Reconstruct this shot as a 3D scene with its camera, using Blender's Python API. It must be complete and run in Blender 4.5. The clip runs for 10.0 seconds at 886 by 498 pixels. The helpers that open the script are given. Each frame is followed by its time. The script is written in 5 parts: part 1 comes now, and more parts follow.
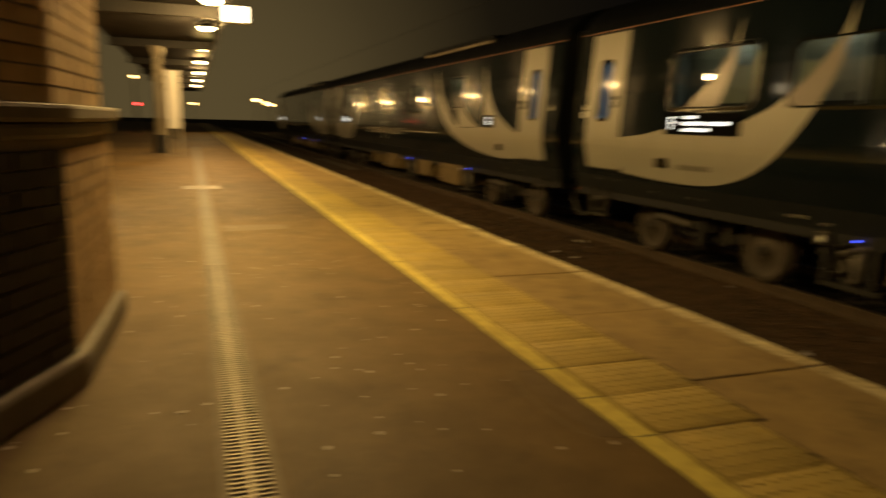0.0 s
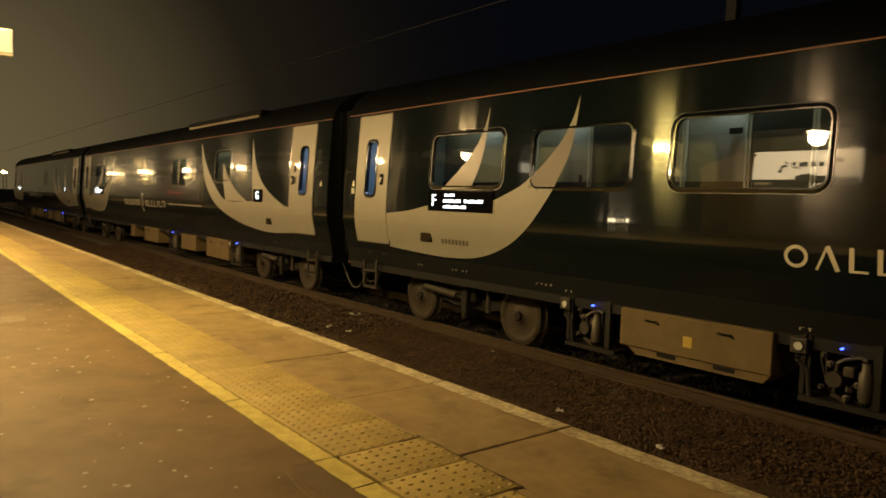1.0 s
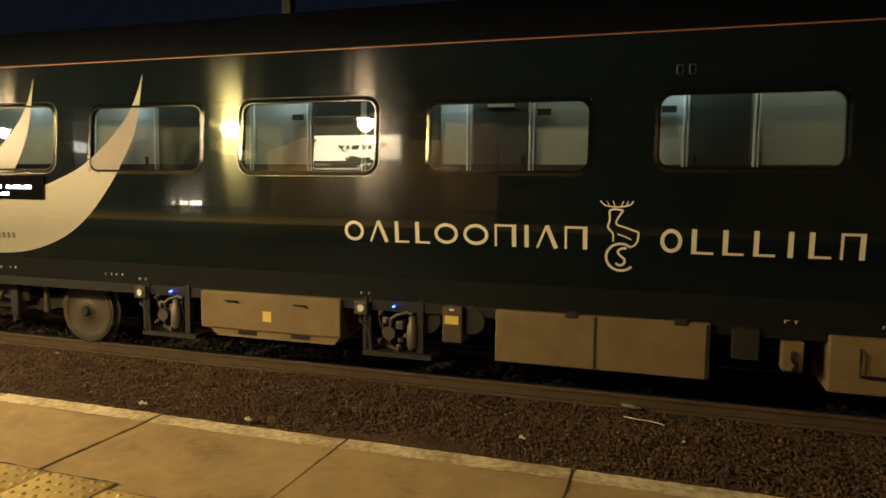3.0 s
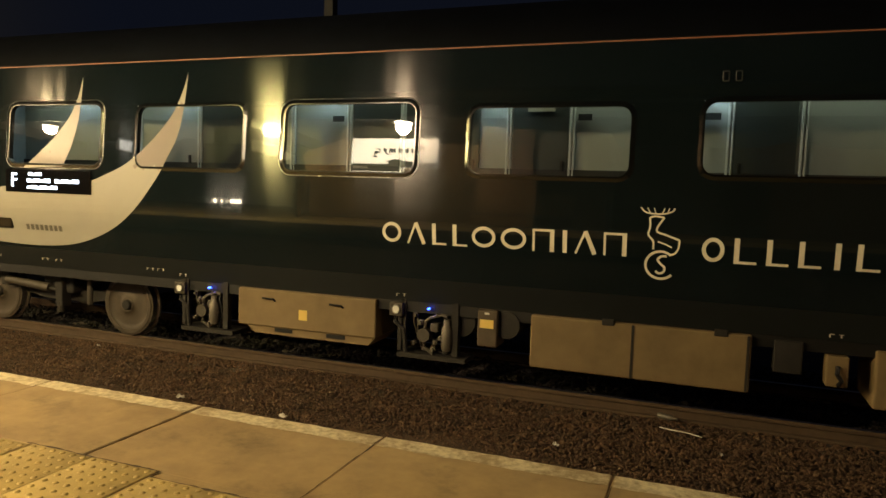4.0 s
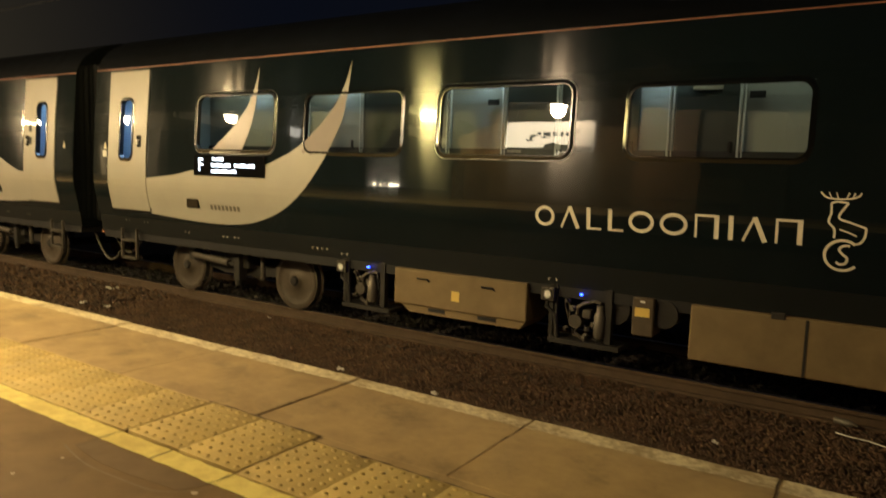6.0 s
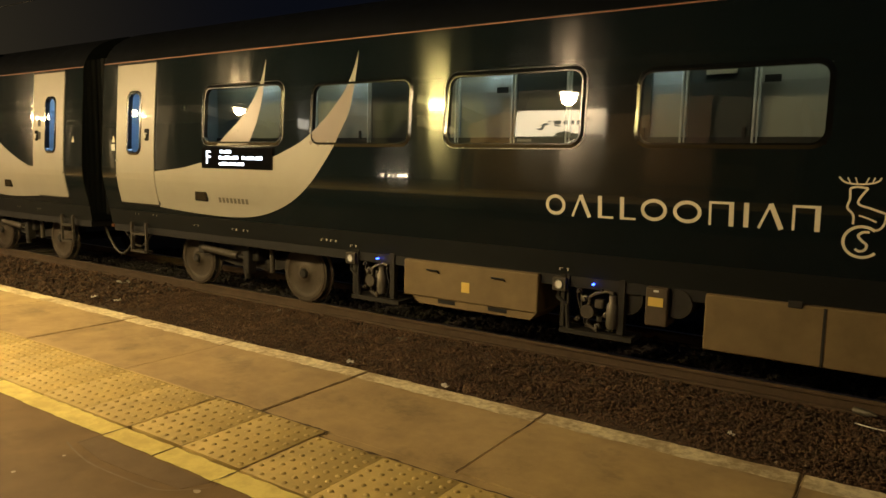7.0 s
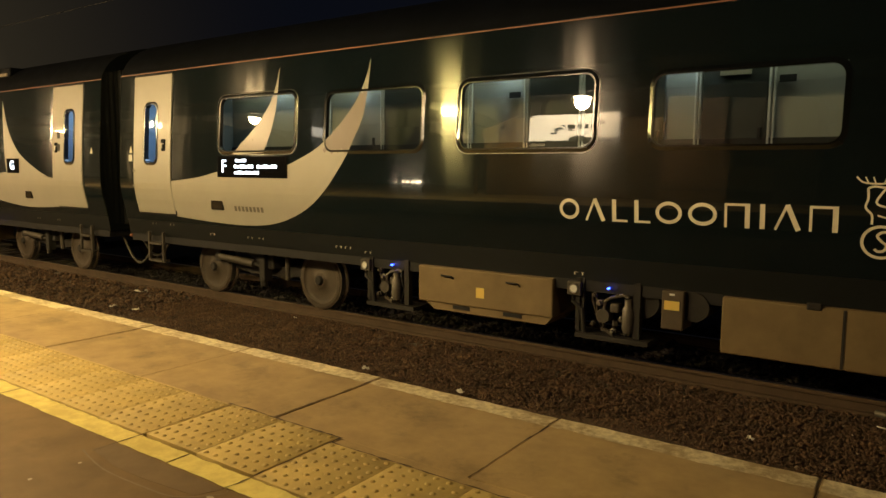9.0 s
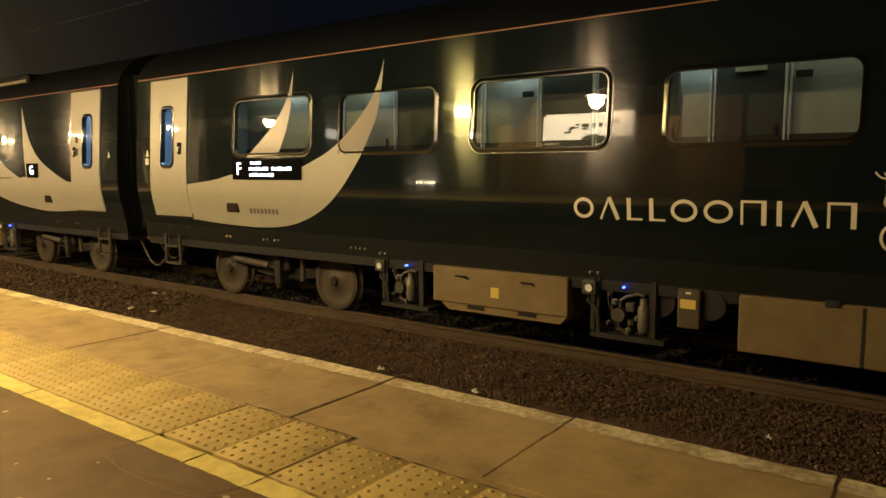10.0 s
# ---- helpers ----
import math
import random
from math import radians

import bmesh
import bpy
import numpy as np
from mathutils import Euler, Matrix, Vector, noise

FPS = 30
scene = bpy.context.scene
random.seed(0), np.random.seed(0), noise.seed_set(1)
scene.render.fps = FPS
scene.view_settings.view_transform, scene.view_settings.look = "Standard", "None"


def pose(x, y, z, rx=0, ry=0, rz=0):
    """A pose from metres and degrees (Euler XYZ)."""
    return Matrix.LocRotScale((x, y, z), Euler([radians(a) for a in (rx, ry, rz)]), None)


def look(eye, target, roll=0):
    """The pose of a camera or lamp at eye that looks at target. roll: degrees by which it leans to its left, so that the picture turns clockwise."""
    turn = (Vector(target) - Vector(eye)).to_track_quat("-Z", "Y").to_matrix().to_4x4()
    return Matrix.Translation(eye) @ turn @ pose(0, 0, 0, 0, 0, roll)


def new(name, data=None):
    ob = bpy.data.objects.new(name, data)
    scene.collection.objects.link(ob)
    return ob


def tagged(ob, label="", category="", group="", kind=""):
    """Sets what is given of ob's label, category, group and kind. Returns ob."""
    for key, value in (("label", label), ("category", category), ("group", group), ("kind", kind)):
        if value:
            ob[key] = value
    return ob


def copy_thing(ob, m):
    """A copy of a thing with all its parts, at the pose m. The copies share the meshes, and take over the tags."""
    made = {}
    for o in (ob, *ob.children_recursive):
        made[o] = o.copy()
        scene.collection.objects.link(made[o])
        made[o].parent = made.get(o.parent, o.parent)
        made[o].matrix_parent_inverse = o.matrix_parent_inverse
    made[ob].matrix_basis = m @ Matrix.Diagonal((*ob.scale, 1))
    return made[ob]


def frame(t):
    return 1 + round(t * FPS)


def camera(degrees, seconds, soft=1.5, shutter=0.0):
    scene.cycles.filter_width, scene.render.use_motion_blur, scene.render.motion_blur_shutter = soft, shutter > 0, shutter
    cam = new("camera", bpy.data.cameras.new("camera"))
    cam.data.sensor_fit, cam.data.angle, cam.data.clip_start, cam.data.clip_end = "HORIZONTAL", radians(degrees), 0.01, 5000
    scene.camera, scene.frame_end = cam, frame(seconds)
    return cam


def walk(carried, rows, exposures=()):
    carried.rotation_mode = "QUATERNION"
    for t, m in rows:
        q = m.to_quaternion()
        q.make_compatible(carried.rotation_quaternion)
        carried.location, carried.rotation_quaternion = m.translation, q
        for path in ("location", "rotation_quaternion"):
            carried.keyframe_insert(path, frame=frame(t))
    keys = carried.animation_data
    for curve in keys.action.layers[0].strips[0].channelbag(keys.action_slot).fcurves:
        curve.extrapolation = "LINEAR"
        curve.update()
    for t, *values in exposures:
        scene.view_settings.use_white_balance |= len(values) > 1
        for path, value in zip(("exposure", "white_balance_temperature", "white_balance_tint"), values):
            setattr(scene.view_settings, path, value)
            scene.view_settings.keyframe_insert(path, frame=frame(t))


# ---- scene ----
cam = camera(64.5, 10.0, shutter=0.5)
PATH = [
    (0, (0.990, -1.925, 1.205), (-0.863, -1.262, 0.852), 1.4),
    (0.2, (1.062, -1.907, 1.245), (-0.673, -0.973, 0.906), 2.7),
    (0.4, (1.068, -1.920, 1.300), (-0.591, -0.846, 1.003), 1.9),
    (0.5, (1.064, -1.939, 1.321), (-0.581, -0.824, 1.096), 1.2),
    (0.6, (1.053, -1.955, 1.337), (-0.562, -0.792, 1.143), 1.8),
    (1, (1.056, -1.931, 1.320), (-0.518, -0.706, 1.176), 1.5),
    (1.2, (1.037, -1.910, 1.345), (-0.506, -0.645, 1.201), 0.7),
    (1.5, (1.081, -1.916, 1.318), (-0.337, -0.514, 1.163), 1.6),
    (1.8, (1.100, -1.977, 1.319), (0.020, -0.304, 1.127), 1.8),
    (2, (1.100, -2.022, 1.347), (0.180, -0.257, 1.137), 2.6),
    (2.2, (1.095, -2.082, 1.325), (0.305, -0.258, 1.126), 1.1),
    (2.5, (1.122, -2.117, 1.361), (0.514, -0.222, 1.164), 1.0),
    (2.9, (1.136, -2.160, 1.366), (0.532, -0.263, 1.181), 0.6),
    (3, (1.150, -2.139, 1.364), (0.531, -0.246, 1.182), 0.6),
    (3.2, (1.110, -2.163, 1.359), (0.479, -0.273, 1.179), 1.3),
    (4.3, (1.098, -2.145, 1.326), (0.375, -0.287, 1.163), 1.6),
    (4.5, (1.121, -2.131, 1.340), (0.379, -0.280, 1.186), 0.9),
    (4.8, (1.098, -2.084, 1.329), (0.177, -0.311, 1.239), -0.5),
    (5, (1.086, -2.110, 1.324), (0.069, -0.389, 1.263), 0.3),
    (5.4, (1.068, -2.143, 1.314), (-0.009, -0.460, 1.251), 0.9),
    (5.5, (1.073, -2.124, 1.310), (-0.013, -0.446, 1.243), 0.8),
    (5.8, (1.058, -2.135, 1.336), (-0.040, -0.466, 1.230), 1.0),
    (6, (1.084, -2.141, 1.312), (0.000, -0.475, 1.089), 1.8),
    (6.2, (1.075, -2.134, 1.306), (0.001, -0.463, 1.066), 2.1),
    (7.3, (1.047, -2.038, 1.291), (-0.074, -0.402, 1.038), 1.1),
    (7.5, (1.054, -2.043, 1.288), (-0.070, -0.409, 1.032), 1.5),
    (8, (1.060, -2.034, 1.293), (-0.069, -0.403, 1.039), 1.3),
    (8.5, (1.064, -2.033, 1.291), (-0.081, -0.411, 1.054), 0.9),
    (9, (1.069, -2.034, 1.291), (-0.079, -0.413, 1.059), 0.3),
    (9.5, (1.079, -2.028, 1.290), (-0.084, -0.417, 1.060), 0.1),
    (10, (1.079, -2.029, 1.285), (-0.104, -0.433, 1.055), -0.3),
]
walk(cam, [(t, look(eye, target, roll)) for t, eye, target, roll in PATH], exposures=[(0, -0.82, 8600, 10), (0.5, -0.68, 8000, 10), (1.0, -0.3, 7200, 10), (1.6, -0.2, 6750, 10), (2.2, 0.3, 6400, 10), (3.0, 0.85, 6100, 10), (4.5, 0.8, 5950, 10), (5.5, 0.6, 5950, 10), (7.5, 0.42, 6450, 10), (10.0, 0.42, 6500, 10)])

# ---------------------------------------------------------------- world and lamps
world = bpy.data.worlds.new("night_sky")
scene.world = world
world.use_nodes = True
wn = world.node_tree
wn.nodes.clear()
w_out = wn.nodes.new("ShaderNodeOutputWorld")
w_bg = wn.nodes.new("ShaderNodeBackground")
w_geo = wn.nodes.new("ShaderNodeTexCoord")
w_sep = wn.nodes.new("ShaderNodeSeparateXYZ")
w_ramp = wn.nodes.new("ShaderNodeValToRGB")
# lamp-lit platform mist put into the sky colour towards the far end, black overhead
w_ramp.color_ramp.elements[0].position = 0.0
w_ramp.color_ramp.elements[0].color = (0.160, 0.128, 0.066, 1)
w_near = w_ramp.color_ramp.elements.new(0.12)
w_near.color = (0.078, 0.061, 0.0325, 1)
w_mid = w_ramp.color_ramp.elements.new(0.30)
w_mid.color = (0.0046, 0.0038, 0.0028, 1)
w_ramp.color_ramp.elements[3].position = 1.0
w_ramp.color_ramp.elements[3].color = (0.0016, 0.0023, 0.0048, 1)
w_ramp.color_ramp.interpolation = "B_SPLINE"
w_map = wn.nodes.new("ShaderNodeMapRange")
w_map.inputs["From Min"].default_value = -1.0
w_map.inputs["From Max"].default_value = -0.70
wn.links.new(w_geo.outputs["Generated"], w_sep.inputs[0])
wn.links.new(w_sep.outputs["X"], w_map.inputs["Value"])
wn.links.new(w_map.outputs[0], w_ramp.inputs[0])
wn.links.new(w_ramp.outputs[0], w_bg.inputs[0])
w_bg.inputs[1].default_value = 1.0
wn.links.new(w_bg.outputs[0], w_out.inputs[0])

LAMP_Y, LAMP_Z = -1.45, 3.58
LAMP_X = [-4.9, -8.1, -14.8, -19.5, -25.5, -32.0, -40.0, -48.5, -57.0, 9.3]
LAMP_COLOUR = (1.0, 0.68, 0.31)
LAMP_WATT = {-4.9: 420, -8.1: 600, -14.8: 820, -19.5: 700, -25.5: 520, 9.3: 70}
# the second lamp has an older, greener tube
LAMP_TINT = {-4.9: (1.0, 0.67, 0.36), -8.1: (1.0, 0.77, 0.24)}


# ---------------------------------------------------------------- materials
def material(name, colour, rough=0.6, metal=0.0, vary=0.0, scale=8.0, bump=0.0, bump_scale=60.0, second=None, spec=0.5, emit=None, power=0.0, coat=0.0, island=0.0, sharp=0.28, stain=0.0):
    m = bpy.data.materials.new(name)
    m.use_nodes = True
    nt = m.node_tree
    b = nt.nodes["Principled BSDF"]
    b.inputs["Base Color"].default_value = (*colour, 1)
    b.inputs["Roughness"].default_value = rough
    b.inputs["Metallic"].default_value = metal
    b.inputs["Specular IOR Level"].default_value = spec
    b.inputs["Coat Weight"].default_value = coat
    b.inputs["Coat Roughness"].default_value = 0.03
    if emit:
        b.inputs["Emission Color"].default_value = (*emit, 1)
        b.inputs["Emission Strength"].default_value = power
    if vary or bump:
        tc = nt.nodes.new("ShaderNodeTexCoord")
        geo = nt.nodes.new("ShaderNodeNewGeometry")
    if vary:
        n1 = nt.nodes.new("ShaderNodeTexNoise")
        n1.inputs["Scale"].default_value = scale
        n1.inputs["Detail"].default_value = 7
        n1.inputs["Roughness"].default_value = 0.68
        n2 = nt.nodes.new("ShaderNodeTexNoise")
        n2.inputs["Scale"].default_value = scale * 0.11
        n2.inputs["Detail"].default_value = 4
        nt.links.new(geo.outputs["Position"], n1.inputs["Vector"])
        nt.links.new(geo.outputs["Position"], n2.inputs["Vector"])
        add = nt.nodes.new("ShaderNodeMath")
        add.operation = "ADD"
        nt.links.new(n1.outputs["Fac"], add.inputs[0])
        nt.links.new(n2.outputs["Fac"], add.inputs[1])
        mr = nt.nodes.new("ShaderNodeMapRange")
        mr.inputs["From Min"].default_value = 1.0 - sharp
        mr.inputs["From Max"].default_value = 1.0 + sharp
        nt.links.new(add.outputs[0], mr.inputs["Value"])
        mix = nt.nodes.new("ShaderNodeMix")
        mix.data_type = "RGBA"
        c2 = second or tuple(c * (1 - vary) for c in colour)
        mix.inputs[6].default_value = (*colour, 1)
        mix.inputs[7].default_value = (*c2, 1)
        nt.links.new(mr.outputs[0], mix.inputs[0])
        last = mix.outputs[2]
        if stain:
            # scuffs and old spills, in patches half a metre wide with ragged rims
            n4 = nt.nodes.new("ShaderNodeTexNoise")
            n4.inputs["Scale"].default_value = 2.1
            n4.inputs["Detail"].default_value = 9
            n4.inputs["Roughness"].default_value = 0.72
            nt.links.new(geo.outputs["Position"], n4.inputs["Vector"])
            m4 = nt.nodes.new("ShaderNodeMapRange")
            m4.inputs["From Min"].default_value = 0.53
            m4.inputs["From Max"].default_value = 0.70
            m4.inputs["To Max"].default_value = stain
            nt.links.new(n4.outputs["Fac"], m4.inputs["Value"])
            mix4 = nt.nodes.new("ShaderNodeMix")
            mix4.data_type = "RGBA"
            mix4.inputs[7].default_value = (*[c * 0.25 for c in colour], 1)
            nt.links.new(m4.outputs[0], mix4.inputs[0])
            nt.links.new(last, mix4.inputs[6])
            last = mix4.outputs[2]
        if island:
            oi = nt.nodes.new("ShaderNodeObjectInfo")
            hv = nt.nodes.new("ShaderNodeHueSaturation")
            add2 = nt.nodes.new("ShaderNodeMath")
            add2.operation = "ADD"
            nt.links.new(oi.outputs["Random"], add2.inputs[0])
            nt.links.new(geo.outputs["Random Per Island"], add2.inputs[1])
            mv = nt.nodes.new("ShaderNodeMapRange")
            mv.inputs["From Max"].default_value = 2.0
            mv.inputs["To Min"].default_value = 1 - island
            mv.inputs["To Max"].default_value = 1 + island
            nt.links.new(add2.outputs[0], mv.inputs["Value"])
            nt.links.new(mv.outputs[0], hv.inputs["Value"])
            nt.links.new(last, hv.inputs["Color"])
            last = hv.outputs["Color"]
        nt.links.new(last, b.inputs["Base Color"])
        rr = nt.nodes.new("ShaderNodeMapRange")
        rr.inputs["To Min"].default_value = max(0.02, rough - 0.12 * min(1, rough * 2))
        rr.inputs["To Max"].default_value = min(1.0, rough + 0.12 * min(1, rough * 2))
        nt.links.new(n1.outputs["Fac"], rr.inputs["Value"])
        nt.links.new(rr.outputs[0], b.inputs["Roughness"])
    if bump:
        n3 = nt.nodes.new("ShaderNodeTexNoise")
        n3.inputs["Scale"].default_value = bump_scale
        n3.inputs["Detail"].default_value = 5
        nt.links.new(geo.outputs["Position"], n3.inputs["Vector"])
        bp = nt.nodes.new("ShaderNodeBump")
        bp.inputs["Strength"].default_value = bump
        bp.inputs["Distance"].default_value = 0.01
        nt.links.new(n3.outputs["Fac"], bp.inputs["Height"])
        nt.links.new(bp.outputs[0], b.inputs["Normal"])
    return m


def glass_material(name, tint, gloss=1.0):
    m = bpy.data.materials.new(name)
    m.use_nodes = True
    nt = m.node_tree
    nt.nodes.clear()
    out = nt.nodes.new("ShaderNodeOutputMaterial")
    tr = nt.nodes.new("ShaderNodeBsdfTransparent")
    tr.inputs[0].default_value = (*tint, 1)
    gl = nt.nodes.new("ShaderNodeBsdfGlossy")
    gl.inputs["Roughness"].default_value = 0.015
    gl.inputs["Color"].default_value = (gloss, gloss, gloss, 1)
    fr = nt.nodes.new("ShaderNodeFresnel")
    fr.inputs[0].default_value = 1.82
    mx = nt.nodes.new("ShaderNodeMixShader")
    nt.links.new(fr.outputs[0], mx.inputs[0])
    nt.links.new(tr.outputs[0], mx.inputs[1])
    nt.links.new(gl.outputs[0], mx.inputs[2])
    nt.links.new(mx.outputs[0], out.inputs[0])
    return m


def brushed(m, amount):
    """Stretch the gloss up and down, as on polished vertical coach sheet."""
    nt = m.node_tree
    b = nt.nodes["Principled BSDF"]
    up = nt.nodes.new("ShaderNodeCombineXYZ")
    up.inputs[2].default_value = 1.0
    b.inputs["Anisotropic"].default_value = amount
    nt.links.new(up.outputs[0], b.inputs["Tangent"])
    # slight buckling of the side sheets between their ribs
    geo = nt.nodes.new("ShaderNodeNewGeometry")
    mp = nt.nodes.new("ShaderNodeMapping")
    mp.inputs["Scale"].default_value = (2.6, 0.3, 0.55)
    nz = nt.nodes.new("ShaderNodeTexNoise")
    nz.inputs["Scale"].default_value = 1.6
    nz.inputs["Detail"].default_value = 1.5
    nz.inputs["Roughness"].default_value = 0.35
    bp = nt.nodes.new("ShaderNodeBump")
    bp.inputs["Strength"].default_value = 1.0
    bp.inputs["Distance"].default_value = 0.0030
    nt.links.new(geo.outputs["Position"], mp.inputs["Vector"])
    nt.links.new(mp.outputs[0], nz.inputs["Vector"])
    nt.links.new(nz.outputs["Fac"], bp.inputs["Height"])
    nt.links.new(bp.outputs[0], b.inputs["Normal"])
    nt.links.new(bp.outputs[0], b.inputs["Coat Normal"])
    b.inputs["Coat Roughness"].default_value = 0.050


M_PAINT = material("deep_teal_coach_paint", (0.0075, 0.0125, 0.0150), 0.150, vary=0.3, scale=2.0, spec=0.23, coat=0.62)
brushed(M_PAINT, 0.96)
M_SILVER = material("pale_silver_livery", (0.41, 0.385, 0.325), 0.36, vary=0.14, scale=1.2, coat=0.35)
M_SILVER_WINDOW = material("silver_film_on_glass", (0.27, 0.225, 0.205), 0.30, vary=0.12, scale=2.0)
M_ROOF = material("dull_roof_paint", (0.0042, 0.0054, 0.0085), 0.6, vary=0.5, scale=3.0, spec=0.08)
M_STRIPE = material("orange_cantrail_stripe", (0.31, 0.125, 0.068), 0.5, vary=0.25, scale=5)
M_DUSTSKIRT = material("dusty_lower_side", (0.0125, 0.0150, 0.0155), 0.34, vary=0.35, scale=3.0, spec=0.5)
M_PATCH = material("tarry_patch", (0.190, 0.117, 0.044), 0.66, vary=0.4, scale=4, bump=0.2, bump_scale=320)
M_SKIRT = material("grimy_solebar", (0.007, 0.0068, 0.0065), 0.5, vary=0.5, scale=5.0)
M_BLACK = material("black_rubber", (0.008, 0.008, 0.009), 0.45, vary=0.3, scale=9)
M_GLOSSBLACK = material("gloss_black_surround", (0.005, 0.006, 0.006), 0.16, coat=0.25)
M_CHROME = material("worn_steel_trim", (0.40, 0.39, 0.37), 0.30, metal=1.0, vary=0.2, scale=12)
M_GLASS = glass_material("coach_window_glass", (0.42, 0.46, 0.44))
M_DOORGLASS = glass_material("door_window_glass", (0.55, 0.62, 0.70))
M_LETTER = material("pale_gold_lettering", (0.82, 0.75, 0.60), 0.4)
M_UNDER = material("dusty_underframe", (0.021, 0.0175, 0.0135), 0.75, vary=0.6, scale=6, bump=0.3, bump_scale=40)
M_BOX = material("dusty_equipment_case", (0.215, 0.150, 0.066), 0.7, vary=0.35, scale=3.0, bump=0.15, bump_scale=90)
M_WHEEL = material("rusty_wheel_steel", (0.070, 0.052, 0.034), 0.62, metal=0.2, vary=0.4, scale=9, bump=0.2)
M_TYRE = material("polished_wheel_tread", (0.5, 0.48, 0.45), 0.28, metal=1.0, vary=0.2)
M_PIPE = material("grey_metal_pipework", (0.085, 0.072, 0.056), 0.6, metal=0.3, vary=0.4, scale=15)
M_LABELY = material("yellow_sticker", (0.72, 0.52, 0.12), 0.5)
M_WHITE = material("white_plate", (0.78, 0.77, 0.73), 0.5)
M_ALLOY = material("dull_alloy_casting", (0.17, 0.15, 0.12), 0.5, metal=0.4, vary=0.35, scale=20)
M_BLUELED = material("blue_indicator", (0.02, 0.05, 0.4), 0.3, emit=(0.03, 0.08, 1.0), power=9)
M_SCREEN = material("black_display_glass", (0.004, 0.004, 0.005), 0.12)
M_PIXEL = material("white_display_pixels", (0.5, 0.5, 0.5), 0.5, emit=(0.82, 0.92, 1.0), power=4.0)
M_INTPANEL = material("pale_corridor_panel", (0.42, 0.43, 0.40), 0.45, vary=0.08, scale=1.5)
M_INTTRIM = material("pale_aluminium_trim", (0.80, 0.81, 0.78), 0.35)
M_INTDOOR = material("grey_compartment_door", (0.062, 0.070, 0.064), 0.45, vary=0.08, scale=1.5)
M_INTFLOOR = material("dark_coach_carpet", (0.05, 0.055, 0.06), 0.9, vary=0.3, scale=20)
M_INTLIGHT = material("corridor_light_strip", (0.8, 0.8, 0.8), 0.5, emit=(1.0, 1.0, 0.68), power=5.5)
M_DOWNLIGHT = material("cold_corridor_downlight", (0.8, 0.8, 0.8), 0.5, emit=(0.72, 0.92, 1.0), power=70)
M_VESTLIGHT = material("vestibule_light_panel", (0.8, 0.8, 0.8), 0.5, emit=(0.55, 0.78, 1.0), power=16)
M_ASPHALT = material("worn_brown_asphalt", (0.238, 0.143, 0.048), 0.68, vary=0.45, scale=2.6, bump=0.3, bump_scale=260, second=(0.135, 0.084, 0.031), spec=0.38, stain=0.40)
M_SLAB = material("coping_concrete", (0.530, 0.375, 0.150), 0.58, vary=0.4, scale=4.6, bump=0.16, bump_scale=200, second=(0.30, 0.205, 0.090), island=0.09, sharp=0.33, stain=0.75)
M_TACTILE = material("buff_tactile_paving", (0.64, 0.475, 0.14), 0.6, vary=0.35, scale=5.0, bump=0.14, bump_scale=200, second=(0.45, 0.33, 0.11), island=0.045, sharp=0.22, stain=0.35)
M_YELLOW = material("worn_yellow_line", (0.86, 0.72, 0.20), 0.55, vary=0.4, scale=12, bump=0.15, second=(0.66, 0.52, 0.14), sharp=0.15)
M_EDGE = material("chipped_white_edge_paint", (0.82, 0.71, 0.42), 0.6, vary=0.6, scale=24, bump=0.3, second=(0.40, 0.30, 0.15), sharp=0.15)
M_WALLCON = material("stained_platform_face", (0.12, 0.10, 0.075), 0.8, vary=0.5, scale=4, bump=0.3)
M_BALLAST = material("dusty_brown_ballast", (0.112, 0.064, 0.033), 0.9, vary=0.5, scale=30, bump=0.2, bump_scale=100, second=(0.048, 0.029, 0.016), island=0.8)
# oily stones taken down to near black to stand in for the train's shade
M_OILSHADE = material("oily_shaded_ballast", (0.012, 0.009, 0.007), 0.8, vary=0.5, scale=30, bump=0.2, bump_scale=100, island=0.5)
M_BOXDARK = material("grimy_small_case", (0.10, 0.072, 0.042), 0.7, vary=0.4, scale=5.0, bump=0.15, bump_scale=90)
M_DADO = material("dark_corridor_dado", (0.022, 0.023, 0.024), 0.5, vary=0.2, scale=3)
M_GRIT = material("fine_brown_grit", (0.100, 0.061, 0.031), 0.9, vary=0.5, scale=30, bump=0.6, bump_scale=60)
M_SOIL = material("dark_trackbed", (0.055, 0.040, 0.028), 0.9, vary=0.5, scale=14, bump=0.5, bump_scale=50)
M_RAIL = material("rusty_rail", (0.092, 0.058, 0.032), 0.85, vary=0.4, scale=8)
M_RAILTOP = material("polished_rail_head", (0.5, 0.47, 0.43), 0.3, metal=1.0, vary=0.2)
M_SLEEPER = material("concrete_sleeper", (0.16, 0.135, 0.105), 0.85, vary=0.4, scale=7)
M_BRICK = material("sandy_brick", (0.58, 0.39, 0.19), 0.8, vary=0.35, scale=9, bump=0.35, bump_scale=70, island=0.22)
M_BACKWALL = material("sooty_brick_wall", (0.26, 0.17, 0.09), 0.85, vary=0.4, scale=7, bump=0.3, bump_scale=60)
# dark copy of the brick, for the bay face turned from the lamps
M_BRICKSHADE = material("shade_dark_brick", (0.045, 0.035, 0.030), 0.6, vary=0.4, scale=6, bump=0.2)
M_MORTAR = material("pale_mortar", (0.32, 0.26, 0.19), 0.9, vary=0.3, scale=20)
M_STONE = material("stone_sill", (0.30, 0.255, 0.19), 0.7, vary=0.35, scale=7, bump=0.2)
